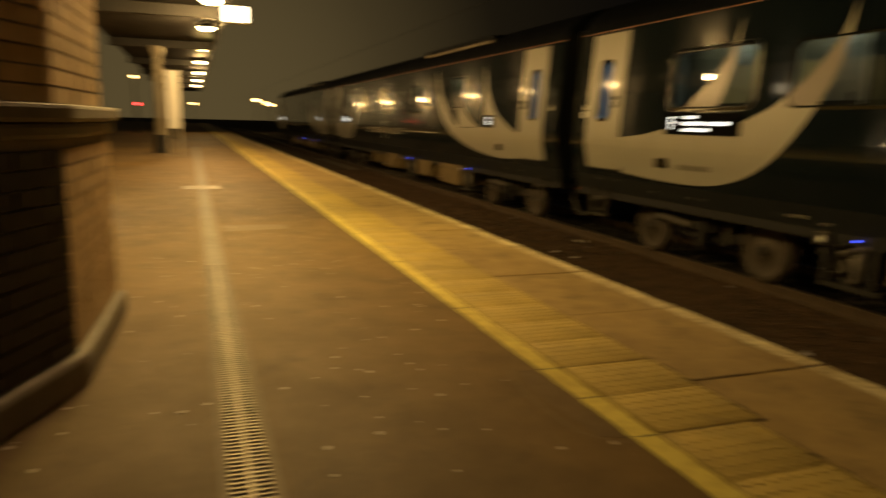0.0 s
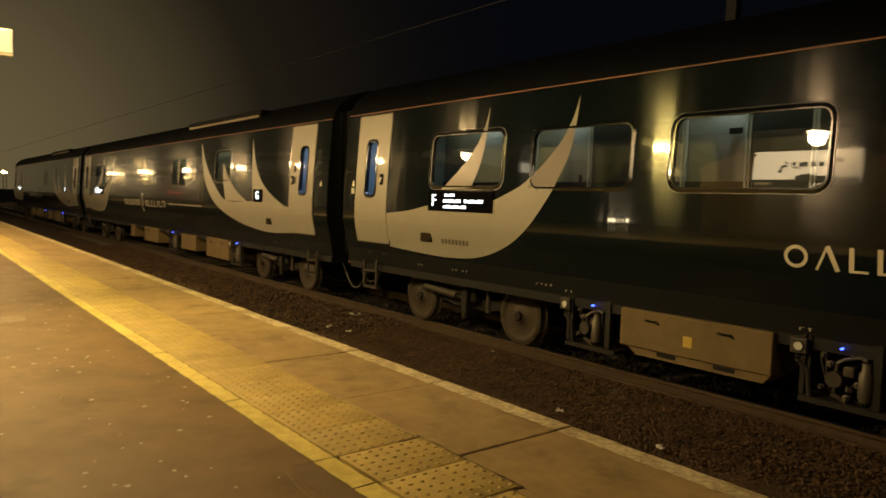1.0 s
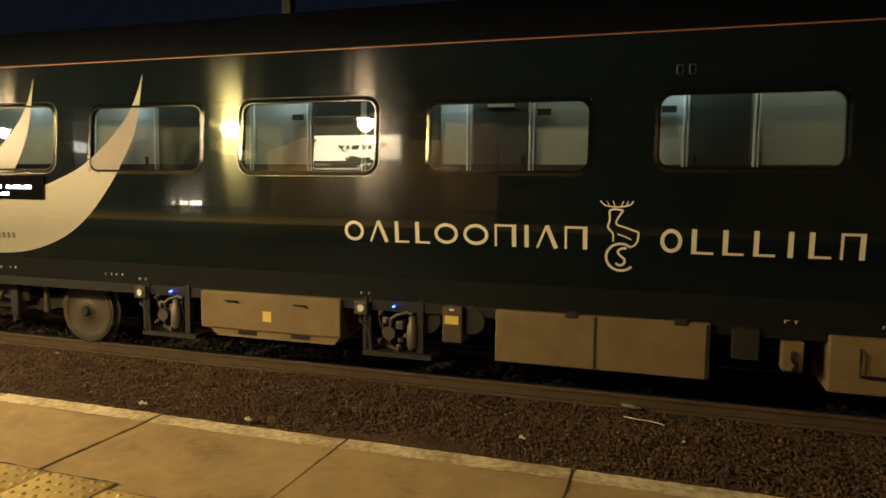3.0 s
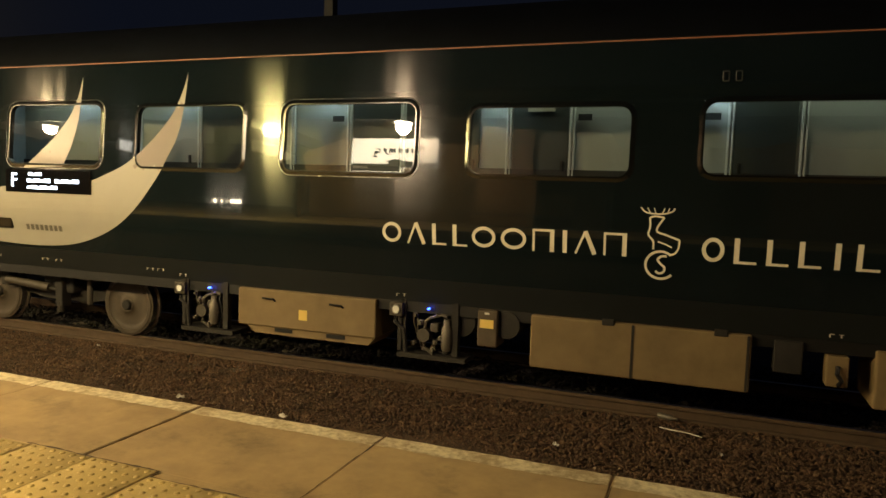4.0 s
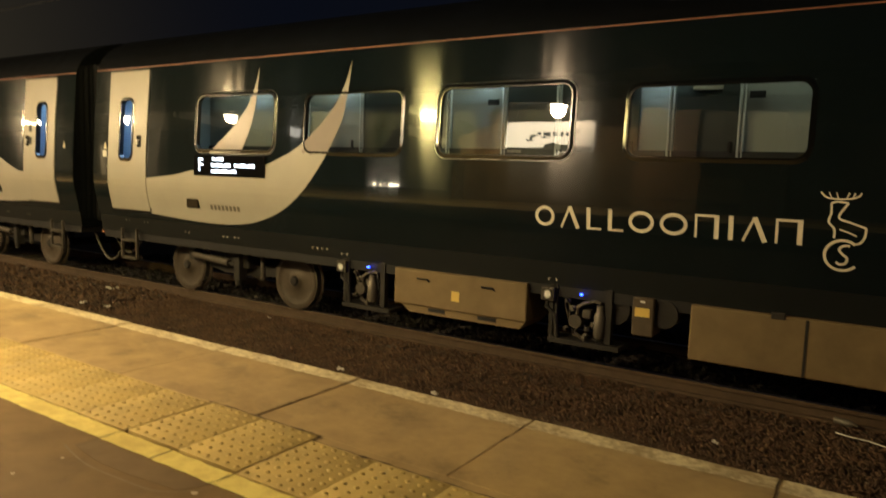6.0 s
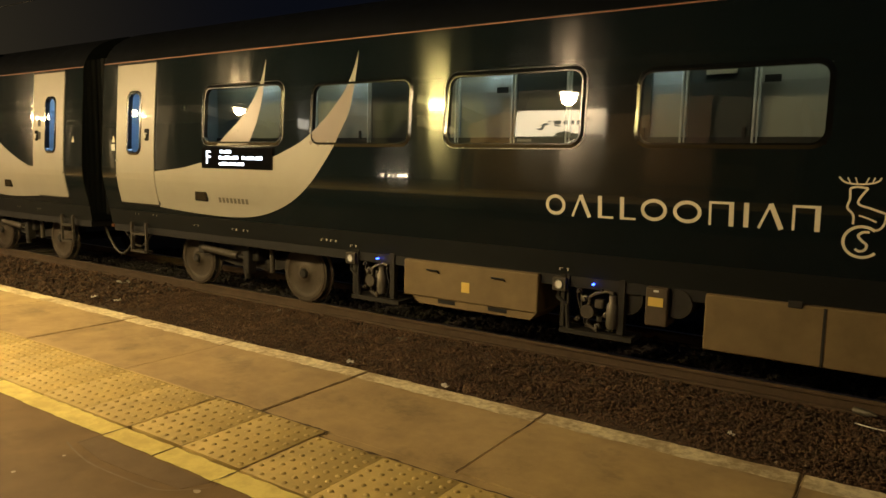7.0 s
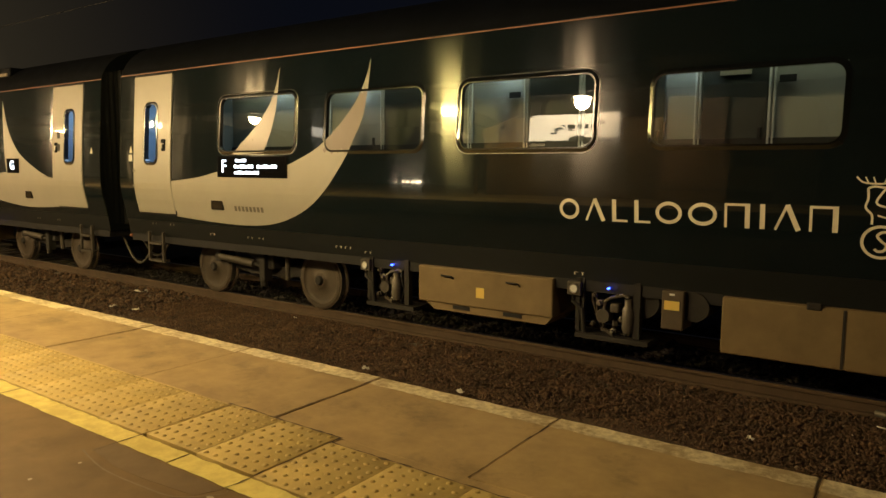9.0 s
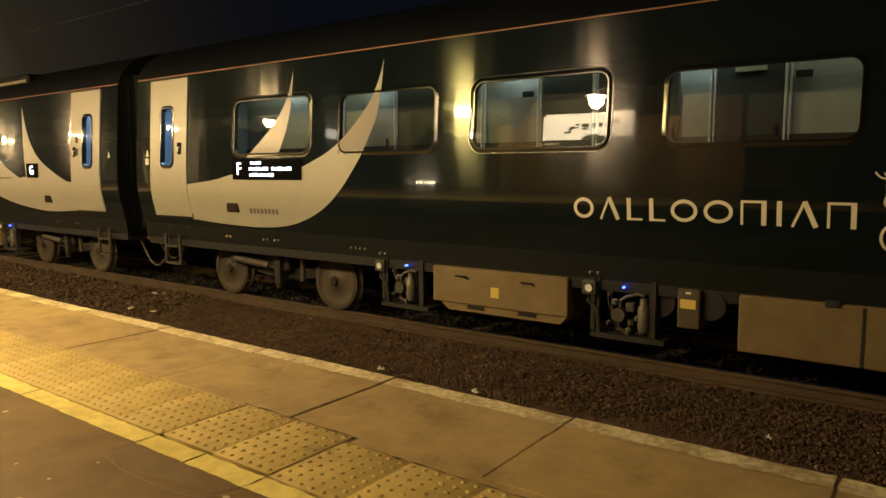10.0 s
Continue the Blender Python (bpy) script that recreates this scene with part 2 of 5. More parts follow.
M_CREAM = material("cream_painted_iron", (0.58, 0.52, 0.40), 0.45, vary=0.2, scale=5)
M_DARKIRON = material("dark_painted_iron", (0.03, 0.028, 0.026), 0.5, vary=0.3, scale=6)
M_CANOPY = material("canopy_boards", (0.015, 0.013, 0.011), 0.6, vary=0.2, scale=4)
M_SIGN = material("white_sign_face", (0.75, 0.74, 0.70), 0.45, vary=0.08)
M_SIGNLIT = material("lit_sign_face", (0.8, 0.8, 0.8), 0.4, emit=(1.0, 0.90, 0.72), power=9.0)
# emission added in place of the nearby lamp's light on the board
M_NAMESIGN = material("sign_board_added_glow", (0.75, 0.74, 0.70), 0.45, emit=(1.0, 0.85, 0.58), power=5.0)
M_BOWL = material("glowing_lamp_bowl", (0.9, 0.85, 0.7), 0.3, emit=(1.0, 0.82, 0.50), power=45)
M_BOWL_OLD = material("greenish_lamp_bowl", (0.9, 0.85, 0.6), 0.3, emit=(1.0, 0.86, 0.34), power=42)
M_PALESTONE = material("pale_chipped_stone", (0.30, 0.23, 0.15), 0.9, vary=0.5, scale=30, island=0.5)
M_BOLLARD = material("glowing_bollard_head", (0.9, 0.8, 0.6), 0.3, emit=(1.0, 0.80, 0.50), power=110)
M_REDLAMP = material("red_signal_lamp", (0.5, 0.05, 0.05), 0.3, emit=(1.0, 0.05, 0.06), power=20)
M_FARLAMP = material("distant_lamp", (0.9, 0.7, 0.4), 0.3, emit=(1.0, 0.62, 0.25), power=30)
M_INK = material("black_print", (0.015, 0.015, 0.015), 0.6)
M_GRATE = material("cast_iron_grating", (0.30, 0.25, 0.18), 0.55, metal=0.4, vary=0.4, scale=20)
M_LITTER = material("crumpled_paper", (0.70, 0.66, 0.58), 0.8, vary=0.15, scale=20)
M_SPOT = material("trodden_gum", (0.56, 0.46, 0.33), 0.8, vary=0.2, scale=20)
M_STREAK = material("pale_tar_streak", (0.25, 0.175, 0.090), 0.7, vary=0.3, scale=10)
M_CABLE = material("grey_cable", (0.075, 0.068, 0.058), 0.5, vary=0.3, scale=20)
M_MASTSTEEL = material("weathered_mast_steel", (0.017, 0.017, 0.019), 0.7, vary=0.3, scale=6)
M_JOINT = material("dirt_filled_joint", (0.115, 0.076, 0.034), 0.9, vary=0.5, scale=30)
M_LINING = material("pale_blue_vestibule_lining", (0.36, 0.43, 0.50), 0.5, vary=0.08, scale=1.5)


# ---------------------------------------------------------------- mesh helpers
def part(name, bm, mat, parent=None, label="", smooth=False):
    me = bpy.data.meshes.new(name)
    bmesh.ops.recalc_face_normals(bm, faces=bm.faces)
    bm.to_mesh(me)
    bm.free()
    for one in mat if isinstance(mat, (list, tuple)) else [mat]:
        me.materials.append(one)
    if smooth:
        me.polygons.foreach_set("use_smooth", [True] * len(me.polygons))
        me.set_sharp_from_angle(angle=radians(38))
    ob = new(name, me)
    if parent:
        ob.parent = parent
    if label:
        ob["label"] = label
    return ob


def face_out(ob):
    """Turn a pane's front towards the platform."""
    if ob.data.polygons[0].normal.y > 0:
        ob.data.flip_normals()


def thing(name, label, category, group="", kind="", at=(0, 0, 0)):
    ob = tagged(new(name), label, category, group, kind)
    ob.location = at
    return ob


def bm_box(bm, x0, x1, y0, y1, z0, z1, bevel=0.0):
    r = bmesh.ops.create_cube(bm, size=1.0, matrix=Matrix.Translation(((x0 + x1) / 2, (y0 + y1) / 2, (z0 + z1) / 2)) @ Matrix.Diagonal((x1 - x0, y1 - y0, z1 - z0, 1)))
    if bevel:
        edges = list({e for v in r["verts"] for e in v.link_edges})
        bmesh.ops.bevel(bm, geom=edges, offset=bevel, segments=2, profile=0.5, affect="EDGES")
    return bm


def box(x0, x1, y0, y1, z0, z1, bevel=0.0):
    return bm_box(bmesh.new(), min(x0, x1), max(x0, x1), min(y0, y1), max(y0, y1), min(z0, z1), max(z0, z1), bevel)


def bm_cyl(bm, a, b, r0, r1=None, seg=16):
    a, b = Vector(a), Vector(b)
    q = (b - a).to_track_quat("Z", "Y").to_matrix().to_4x4()
    bmesh.ops.create_cone(bm, cap_ends=True, segments=seg, radius1=r0, radius2=r0 if r1 is None else r1, depth=(b - a).length,
                          matrix=Matrix.Translation((a + b) / 2) @ q)
    return bm


def cyl(a, b, r0, r1=None, seg=16):
    return bm_cyl(bmesh.new(), a, b, r0, r1, seg)


def bm_tube(bm, pts, r, seg=8):
    pts = [Vector(p) for p in pts]
    rings = []
    for i, p in enumerate(pts):
        d = (pts[min(i + 1, len(pts) - 1)] - pts[max(i - 1, 0)]).normalized()
        u = d.cross(Vector((0.13, 0.21, 0.97))).normalized()
        v = d.cross(u)
        rings.append([bm.verts.new(p + r * (math.cos(2 * math.pi * k / seg) * u + math.sin(2 * math.pi * k / seg) * v)) for k in range(seg)])
    for a, b in zip(rings, rings[1:]):
        for k in range(seg):
            bm.faces.new((a[k], a[(k + 1) % seg], b[(k + 1) % seg], b[k]))
    bm.faces.new(rings[0])
    bm.faces.new(rings[-1][::-1])
    return bm


def tube(pts, r, seg=8):
    return bm_tube(bmesh.new(), pts, r, seg)


def lathe(profile, axis_at, direction, seg=32):
    """Turn (radius, distance along direction) pairs round an axis."""
    bm = bmesh.new()
    q = Vector(direction).to_track_quat("Z", "Y").to_matrix()
    rings = []
    for r, d in profile:
        rings.append([bm.verts.new(Vector(axis_at) + q @ Vector((max(r, 1e-4) * math.cos(2 * math.pi * k / seg), max(r, 1e-4) * math.sin(2 * math.pi * k / seg), d))) for k in range(seg)])
    for a, b in zip(rings, rings[1:]):
        for k in range(seg):
            bm.faces.new((a[k], a[(k + 1) % seg], b[(k + 1) % seg], b[k]))
    return bm


# ---------------------------------------------------------------- the train's own shape
YT = 4.75
SOLE, RAILTOP, CANT = 0.13, -0.80, 2.83
PROFILE = [(0.10, 0.150), (0.16, 0.142), (0.26, 0.128), (0.36, 0.112), (0.5, 0.084), (0.58, 0.066), (0.65, 0.050), (0.72, 0.034), (0.8, 0.020), (0.9, 0.006), (1.0, 0.0), (1.1, 0.001), (1.3, 0.008), (1.6, 0.024), (1.9, 0.044), (2.2, 0.066), (2.5, 0.088), (2.75, 0.108), (2.83, 0.118)]
ROOFLINE = [(2.83, 0.118), (2.92, 0.15), (3.03, 0.21), (3.15, 0.31), (3.27, 0.47), (3.38, 0.70), (3.46, 0.98), (3.50, 1.34)]


def lean(z):
    for (za, ya), (zb, yb) in zip(PROFILE, PROFILE[1:]):
        if z <= zb:
            return ya + (yb - ya) * (z - za) / (zb - za)
    return PROFILE[-1][1]


def skin(x, z, out=0.0):
    return Vector((x, YT + lean(z) - out, z))


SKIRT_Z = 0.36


def side_mesh(x0, x1, holes, below=False):
    bm = bmesh.new()
    xs = sorted({x0, x1, *[h[0] for h in holes], *[h[1] for h in holes]})
    zs = sorted({z for z, _ in PROFILE} | {SKIRT_Z} | {h[2] for h in holes} | {h[3] for h in holes})
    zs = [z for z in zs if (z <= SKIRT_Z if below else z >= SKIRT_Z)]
    v = {}
    for a, b in zip(xs, xs[1:]):
        for c, d in zip(zs, zs[1:]):
            mx, mz = (a + b) / 2, (c + d) / 2
            if any(h[0] < mx < h[1] and h[2] < mz < h[3] for h in holes):
                continue
            quad = []
            for x, z in ((a, c), (b, c), (b, d), (a, d)):
                if (x, z) not in v:
                    v[x, z] = bm.verts.new(skin(x, z))
                quad.append(v[x, z])
            bm.faces.new(quad)
    return bm


def round_rect(x0, x1, z0, z1, r, n=6):
    pts = []
    for cx, cz, a in ((x1 - r, z1 - r, 0), (x0 + r, z1 - r, 90), (x0 + r, z0 + r, 180), (x1 - r, z0 + r, 270)):
        for k in range(n + 1):
            t = radians(a + 90 * k / n)
            pts.append((cx + r * math.cos(t), cz + r * math.sin(t)))
    return pts


def ring_mesh(outer, inner, out_o, out_i, depth=0.05):
    """A frame between two outlines of the same count, on the coach side, with a reveal going inwards."""
    bm = bmesh.new()
    o = [bm.verts.new(skin(x, z, out_o)) for x, z in outer]
    m = [bm.verts.new(skin(x * 0.3 + a * 0.7, z * 0.3 + c * 0.7, out_i)) for (x, z), (a, c) in zip(outer, inner)]
    i = [bm.verts.new(skin(x, z, out_i)) for x, z in inner]
    k = [bm.verts.new(skin(x, z, -depth)) for x, z in inner]
    n = len(o)
    for a, b in ((o, m), (m, i), (i, k)):
        for j in range(n):
            bm.faces.new((a[j], a[(j + 1) % n], b[(j + 1) % n], b[j]))
    return bm


def decal(outline_pairs, out=0.0055):
    """A strip between pairs of points (x, z), laid on the coach side."""
    bm = bmesh.new()
    rows = []
    for (xa, za), (xb, zb) in outline_pairs:
        row = []
        n = 18
        for k in range(n + 1):
            x, z = xa + (xb - xa) * k / n, za + (zb - za) * k / n
            row.append(bm.verts.new(skin(x, z, out)))
        rows.append(row)
    for a, b in zip(rows, rows[1:]):
        for p, q, r, s in zip(a, a[1:], b[1:], b):
            if (p.co - s.co).length > 1e-5 or (q.co - r.co).length > 1e-5:
                bm.faces.new((p, q, r, s))
    return bm


def smooth_curve(pts, n=10):
    """A Catmull-Rom curve through the points."""
    out = []
    ext = [pts[0], *pts, pts[-1]]
    for i in range(1, len(ext) - 2):
        p0, p1, p2, p3 = (Vector((*p, 0)) for p in ext[i - 1:i + 3])
        for k in range(n):
            t = k / n
            q = 0.5 * ((2 * p1) + (p2 - p0) * t + (2 * p0 - 5 * p1 + 4 * p2 - p3) * t * t + (3 * p1 - p0 - 3 * p2 + p3) * t ** 3)
            out.append((q.x, q.y))
    out.append(tuple(pts[-1]))
    return out


def resample(curve, n):
    pts = np.array(curve)
    s = np.r_[0, np.cumsum(np.hypot(*np.diff(pts, axis=0).T))]
    u = np.linspace(0, s[-1], n)
    return list(zip(np.interp(u, s, pts[:, 0]), np.interp(u, s, pts[:, 1])))


def add_window(coach, x0, x1, z0, z1, pane=True, chrome=False, r=0.13):
    w = part("window", ring_mesh(round_rect(x0 - 0.045, x1 + 0.045, z0 - 0.045, z1 + 0.045, r + 0.035), round_rect(x0 + 0.016, x1 - 0.016, z0 + 0.016, z1 - 0.016, r - 0.02), -0.002, 0.0078), M_GLOSSBLACK, coach)
    if chrome:
        part("frame", ring_mesh(round_rect(x0 - 0.050, x1 + 0.050, z0 - 0.050, z1 + 0.050, r + 0.04), round_rect(x0 - 0.041, x1 + 0.041, z0 - 0.041, z1 + 0.041, r + 0.031), 0.003, 0.008, -0.005), M_CHROME, w, smooth=True)
    bm = bmesh.new()
    pts = round_rect(x0, x1, z0, z1, r - 0.01)
    c = bm.verts.new(skin((x0 + x1) / 2, (z0 + z1) / 2, -0.002))
    vs = [bm.verts.new(skin(x, z, -0.002)) for x, z in pts]
    for j in range(len(vs)):
        bm.faces.new((c, vs[j], vs[(j + 1) % len(vs)]))
    p = part("pane", bm, M_GLASS, w)
    face_out(p)
    p.visible_shadow = False
    return w


def add_door(coach, x0, x1, z0, z1, win, handle_x):
    """A flush plug door with a tall narrow window; win = (x0, x1, z0, z1)."""
    bm = bmesh.new()
    zs = sorted({z0, z1, win[2], win[3], *[z for z, _ in PROFILE if z0 < z < z1]})
    xs = [x0, win[0], win[1], x1]
    v = {}
    for a, b in zip(xs, xs[1:]):
        for c, d in zip(zs, zs[1:]):
            if win[0] < (a + b) / 2 < win[1] and win[2] < (c + d) / 2 < win[3]:
                continue
            quad = []
            for x, z in ((a, c), (b, c), (b, d), (a, d)):
                if (x, z) not in v:
                    v[x, z] = bm.verts.new(skin(x, z, 0.016))
                quad.append(v[x, z])
            bm.faces.new(quad)
    # thickness of the leaf
    bound = [e for e in bm.edges if len(e.link_faces) == 1]
    r = bmesh.ops.extrude_edge_only(bm, edges=bound)
    bmesh.ops.translate(bm, verts=[g for g in r["geom"] if isinstance(g, bmesh.types.BMVert)], vec=(0, 0.05, 0))
    door = part("door", bm, M_SILVER, coach, "pale silver door with a tall rounded window")
    part("seal", ring_mesh(round_rect(x0 - 0.030, x1 + 0.030, z0 - 0.030, z1 + 0.030, 0.06), round_rect(x0 - 0.001, x1 + 0.001, z0 - 0.001, z1 + 0.001, 0.03), 0.006, 0.014, 0.0), M_BLACK, door)
    ww = part("window_frame", ring_mesh(round_rect(win[0] - 0.035, win[1] + 0.035, win[2] - 0.035, win[3] + 0.035, 0.13), round_rect(win[0] + 0.01, win[1] - 0.01, win[2] + 0.01, win[3] - 0.01, 0.10), 0.020, 0.026), M_GLOSSBLACK, door)
    bm = bmesh.new()
    pts = round_rect(*win, 0.10)
    c = bm.verts.new(skin((win[0] + win[1]) / 2, (win[2] + win[3]) / 2, 0.012))
    vs = [bm.verts.new(skin(x, z, 0.012)) for x, z in pts]
    for j in range(len(vs)):
        bm.faces.new((c, vs[j], vs[(j + 1) % len(vs)]))
    p = part("pane", bm, M_DOORGLASS, door)
    face_out(p)
    p.visible_shadow = False
    hz = 1.62
    yb = YT + lean(hz)
    part("handle", box(handle_x - 0.062, handle_x + 0.062, yb - 0.03, yb + 0.02, hz - 0.10, hz + 0.10, 0.02), M_GLOSSBLACK, door, "black recessed door control")
    bm = bmesh.new()
    bm_box(bm, handle_x - 0.028, handle_x + 0.03, yb - 0.04, yb - 0.028, hz + 0.015, hz + 0.03)
    bm_box(bm, handle_x - 0.028, handle_x - 0.012, yb - 0.04, yb - 0.028, hz - 0.05, hz + 0.02)
    part("release_mark", bm, M_WHITE, door)
    for z in (0.95, 1.2):
        part("hinge", cyl(skin(x0 + 0.02 if handle_x > (x0 + x1) / 2 else x1 - 0.02, z, 0.01), skin(x0 + 0.02 if handle_x > (x0 + x1) / 2 else x1 - 0.02, z, 0.035), 0.018, seg=10), M_CHROME, door)
    return door


def add_ladder(coach, x0, x1):
    """A fold-down step frame below a door."""
    y, zt, zb = YT + 0.10, 0.17, -0.34
    bm = bmesh.new()
    for x in (x0, x1):
        bm_box(bm, x - 0.02, x + 0.02, y - 0.02, y + 0.02, zb, zt)
    for z in (zb + 0.02, (zt + zb) / 2 + 0.06):
        bm_box(bm, x0 + 0.02, x1 - 0.02, y - 0.03, y + 0.12, z - 0.018, z + 0.018)
    part("step_frame", bm, M_PIPE, coach, "grey steel step frame below the door")


def add_wheelset(coach, x, z=-0.375):
    """One near wheel with its tyre, hub and axle, and the far wheel."""
    R = -RAILTOP + z
    y = YT + 0.50
    w = part("wheel", lathe([(0.0, -0.015), (0.10, -0.012), (0.11, 0.0), (0.16, 0.012), (R * 0.70, 0.030), (R * 0.80, 0.012), (R * 0.82, 0.0), (R * 0.93, -0.002), (R * 0.945, 0.008), (R, 0.012), (R, 0.10), (R + 0.028, 0.115), (R + 0.028, 0.14), (0.0, 0.14)], (x, y, z), (0, 1, 0), 40), M_WHEEL, coach, "rust-dusted steel disc wheel", smooth=True)
    part("tread", lathe([(R + 0.001, 0.016), (R + 0.0015, 0.05), (R + 0.001, 0.10)], (x, y, z), (0, 1, 0), 40), M_TYRE, w, smooth=True)
    part("flange", lathe([(R + 0.020, 0.113), (R + 0.0295, 0.117), (R + 0.0295, 0.138)], (x, y, z), (0, 1, 0), 40), M_TYRE, w, smooth=True)
    part("hub", lathe([(0.0, -0.05), (0.055, -0.05), (0.07, -0.035), (0.075, 0.0)], (x, y, z), (0, 1, 0), 20), M_UNDER, w, smooth=True)
    part("axle", cyl((x, y + 0.1, z), (x, y + 1.6, z), 0.08), M_UNDER, coach)
    part("wheel", lathe([(0.0, 0.0), (R, 0.0), (R, 0.10), (0.0, 0.10)], (x, y + 1.5, z), (0, 1, 0), 28), M_WHEEL, coach)


def add_bogie(coach, xa, xb):
    """Inside-framed bogie between two wheelsets, with bolster, springs and dampers."""
    xm = (xa + xb) / 2
    y = YT + 0.42
    for x in (xa, xb):
        add_wheelset(coach, x)
    bm = bmesh.new()
    pts = [(xa + 0.05, -0.36), (xa + 0.45, -0.30), (xm - 0.4, -0.36), (xm + 0.4, -0.36), (xb - 0.45, -0.30), (xb - 0.05, -0.36)]
    for (p, zp), (q, zq) in zip(pts, pts[1:]):
        v = [bm.verts.new(c) for c in ((p, y + 0.18, zp - 0.07), (q, y + 0.18, zq - 0.07), (q, y + 0.18, zq + 0.09), (p, y + 0.18, zp + 0.09), (p, y + 0.40, zp - 0.07), (q, y + 0.40, zq - 0.07), (q, y + 0.40, zq + 0.09), (p, y + 0.40, zp + 0.09))]
        for f in ((0, 1, 2, 3), (7, 6, 5, 4), (0, 4, 5, 1), (3, 2, 6, 7), (1, 5, 6, 2), (0, 3, 7, 4)):
            bm.faces.new([v[k] for k in f])
    part("bogie_frame", bm, M_UNDER, coach, "dusty steel bogie side frame")
    part("bolster", box(xm - 0.28, xm + 0.28, y + 0.02, y + 1.5, -0.30, 0.02, 0.03), M_UNDER, coach)
    part("air_spring", lathe([(0.26, -0.14), (0.29, -0.10), (0.27, -0.03), (0.30, 0.04), (0.27, 0.12)], (xm, y + 0.32, 0.0), (0, 0, 1), 24), M_BLACK, coach, smooth=True)
    bm = bmesh.new()
    bm_box(bm, xm + 0.04, xm + 0.17, y - 0.06, y + 0.10, -0.48, 0.15, 0.015)
    bm_cyl(bm, (xm + 0.105, y - 0.02, -0.56), (xm + 0.105, y - 0.02, -0.42), 0.05, seg=12)
    part("anchor_bracket", bm, M_UNDER, coach)
    d = part("yaw_damper", cyl((xa + 0.30, y - 0.02, -0.17), (xm - 0.10, y - 0.02, -0.23), 0.062, seg=14), M_PIPE, coach, "dusty cylindrical damper", smooth=True)
    part("damper_rod", cyl((xm - 0.12, y - 0.02, -0.23), (xm + 0.06, y - 0.02, -0.25), 0.030, seg=10), M_UNDER, d, smooth=True)
    part("damper_bracket", box(xa + 0.18, xa + 0.34, y - 0.05, y + 0.12, -0.26, 0.02, 0.02), M_UNDER, coach)
    part("vertical_damper", cyl((xb - 0.62, y + 0.02, -0.42), (xb - 0.62, y + 0.02, 0.06), 0.04, seg=12), M_PIPE, coach, smooth=True)
    part("pipe", tube([(xa + 0.4, y + 0.10, -0.05), (xm - 0.5, y + 0.06, -0.10), (xm, y + 0.08, -0.06), (xm + 0.6, y + 0.10, -0.10), (xb - 0.3, y + 0.10, -0.04)], 0.016), M_BLACK, coach)


def add_case(coach, x0, x1, z0, z1, handles=True, sticker=None, seam=(), skid=False, y=YT + 0.10):
    c = part("equipment_case", box(x0, x1, y, y + 0.75, z0, z1, 0.018), M_BOX, coach, "dusty brown underframe equipment case")
    zt = z1 - 0.10
    if handles:
        for x in (x0 + (x1 - x0) * 0.24, x0 + (x1 - x0) * 0.73):
            part("latch", tube([(x - 0.085, y - 0.004, zt), (x - 0.075, y - 0.03, zt), (x + 0.075, y - 0.03, zt), (x + 0.085, y - 0.004, zt - 0.03)], 0.010), M_BLACK, c)
    if sticker:
        part("sticker", box(sticker - 0.055, sticker + 0.055, y - 0.004, y + 0.004, (z0 + z1) / 2 - 0.10, (z0 + z1) / 2 + 0.02), M_LABELY, c, "yellow sticker")
    for x in seam:
        part("seam", box(x - 0.012, x + 0.012, y - 0.006, y + 0.01, z0 + 0.01, z1 - 0.01), M_UNDER, c)
        part("clip", box(x - 0.30, x - 0.18, y - 0.015, y + 0.02, z1 - 0.035, z1 + 0.03, 0.008), M_UNDER, c)
    if skid:
        bm = bmesh.new()
        v = [bm.verts.new(p) for p in ((x0 + 0.10, y + 0.03, z0), (x1 - 0.02, y + 0.03, z0), (x1 - 0.10, y + 0.03, z0 - 0.09), (x0 + 0.22, y + 0.03, z0 - 0.09), (x0 + 0.10, y + 0.6, z0), (x1 - 0.02, y + 0.6, z0), (x1 - 0.10, y + 0.6, z0 - 0.09), (x0 + 0.22, y + 0.6, z0 - 0.09))]
        for f in ((0, 1, 2, 3), (7, 6, 5, 4), (3, 2, 6, 7), (1, 5, 6, 2), (0, 3, 7, 4)):
            bm.faces.new([v[k] for k in f])
        part("skid", bm, M_BOX, c)
        for f in (0.34, 0.72):
            x = x0 + (x1 - x0) * f
            part("lifting_slot", box(x - 0.12, x + 0.12, y + 0.02, y + 0.05, z0 - 0.055, z0 - 0.01), M_BLACK, c)
    return c


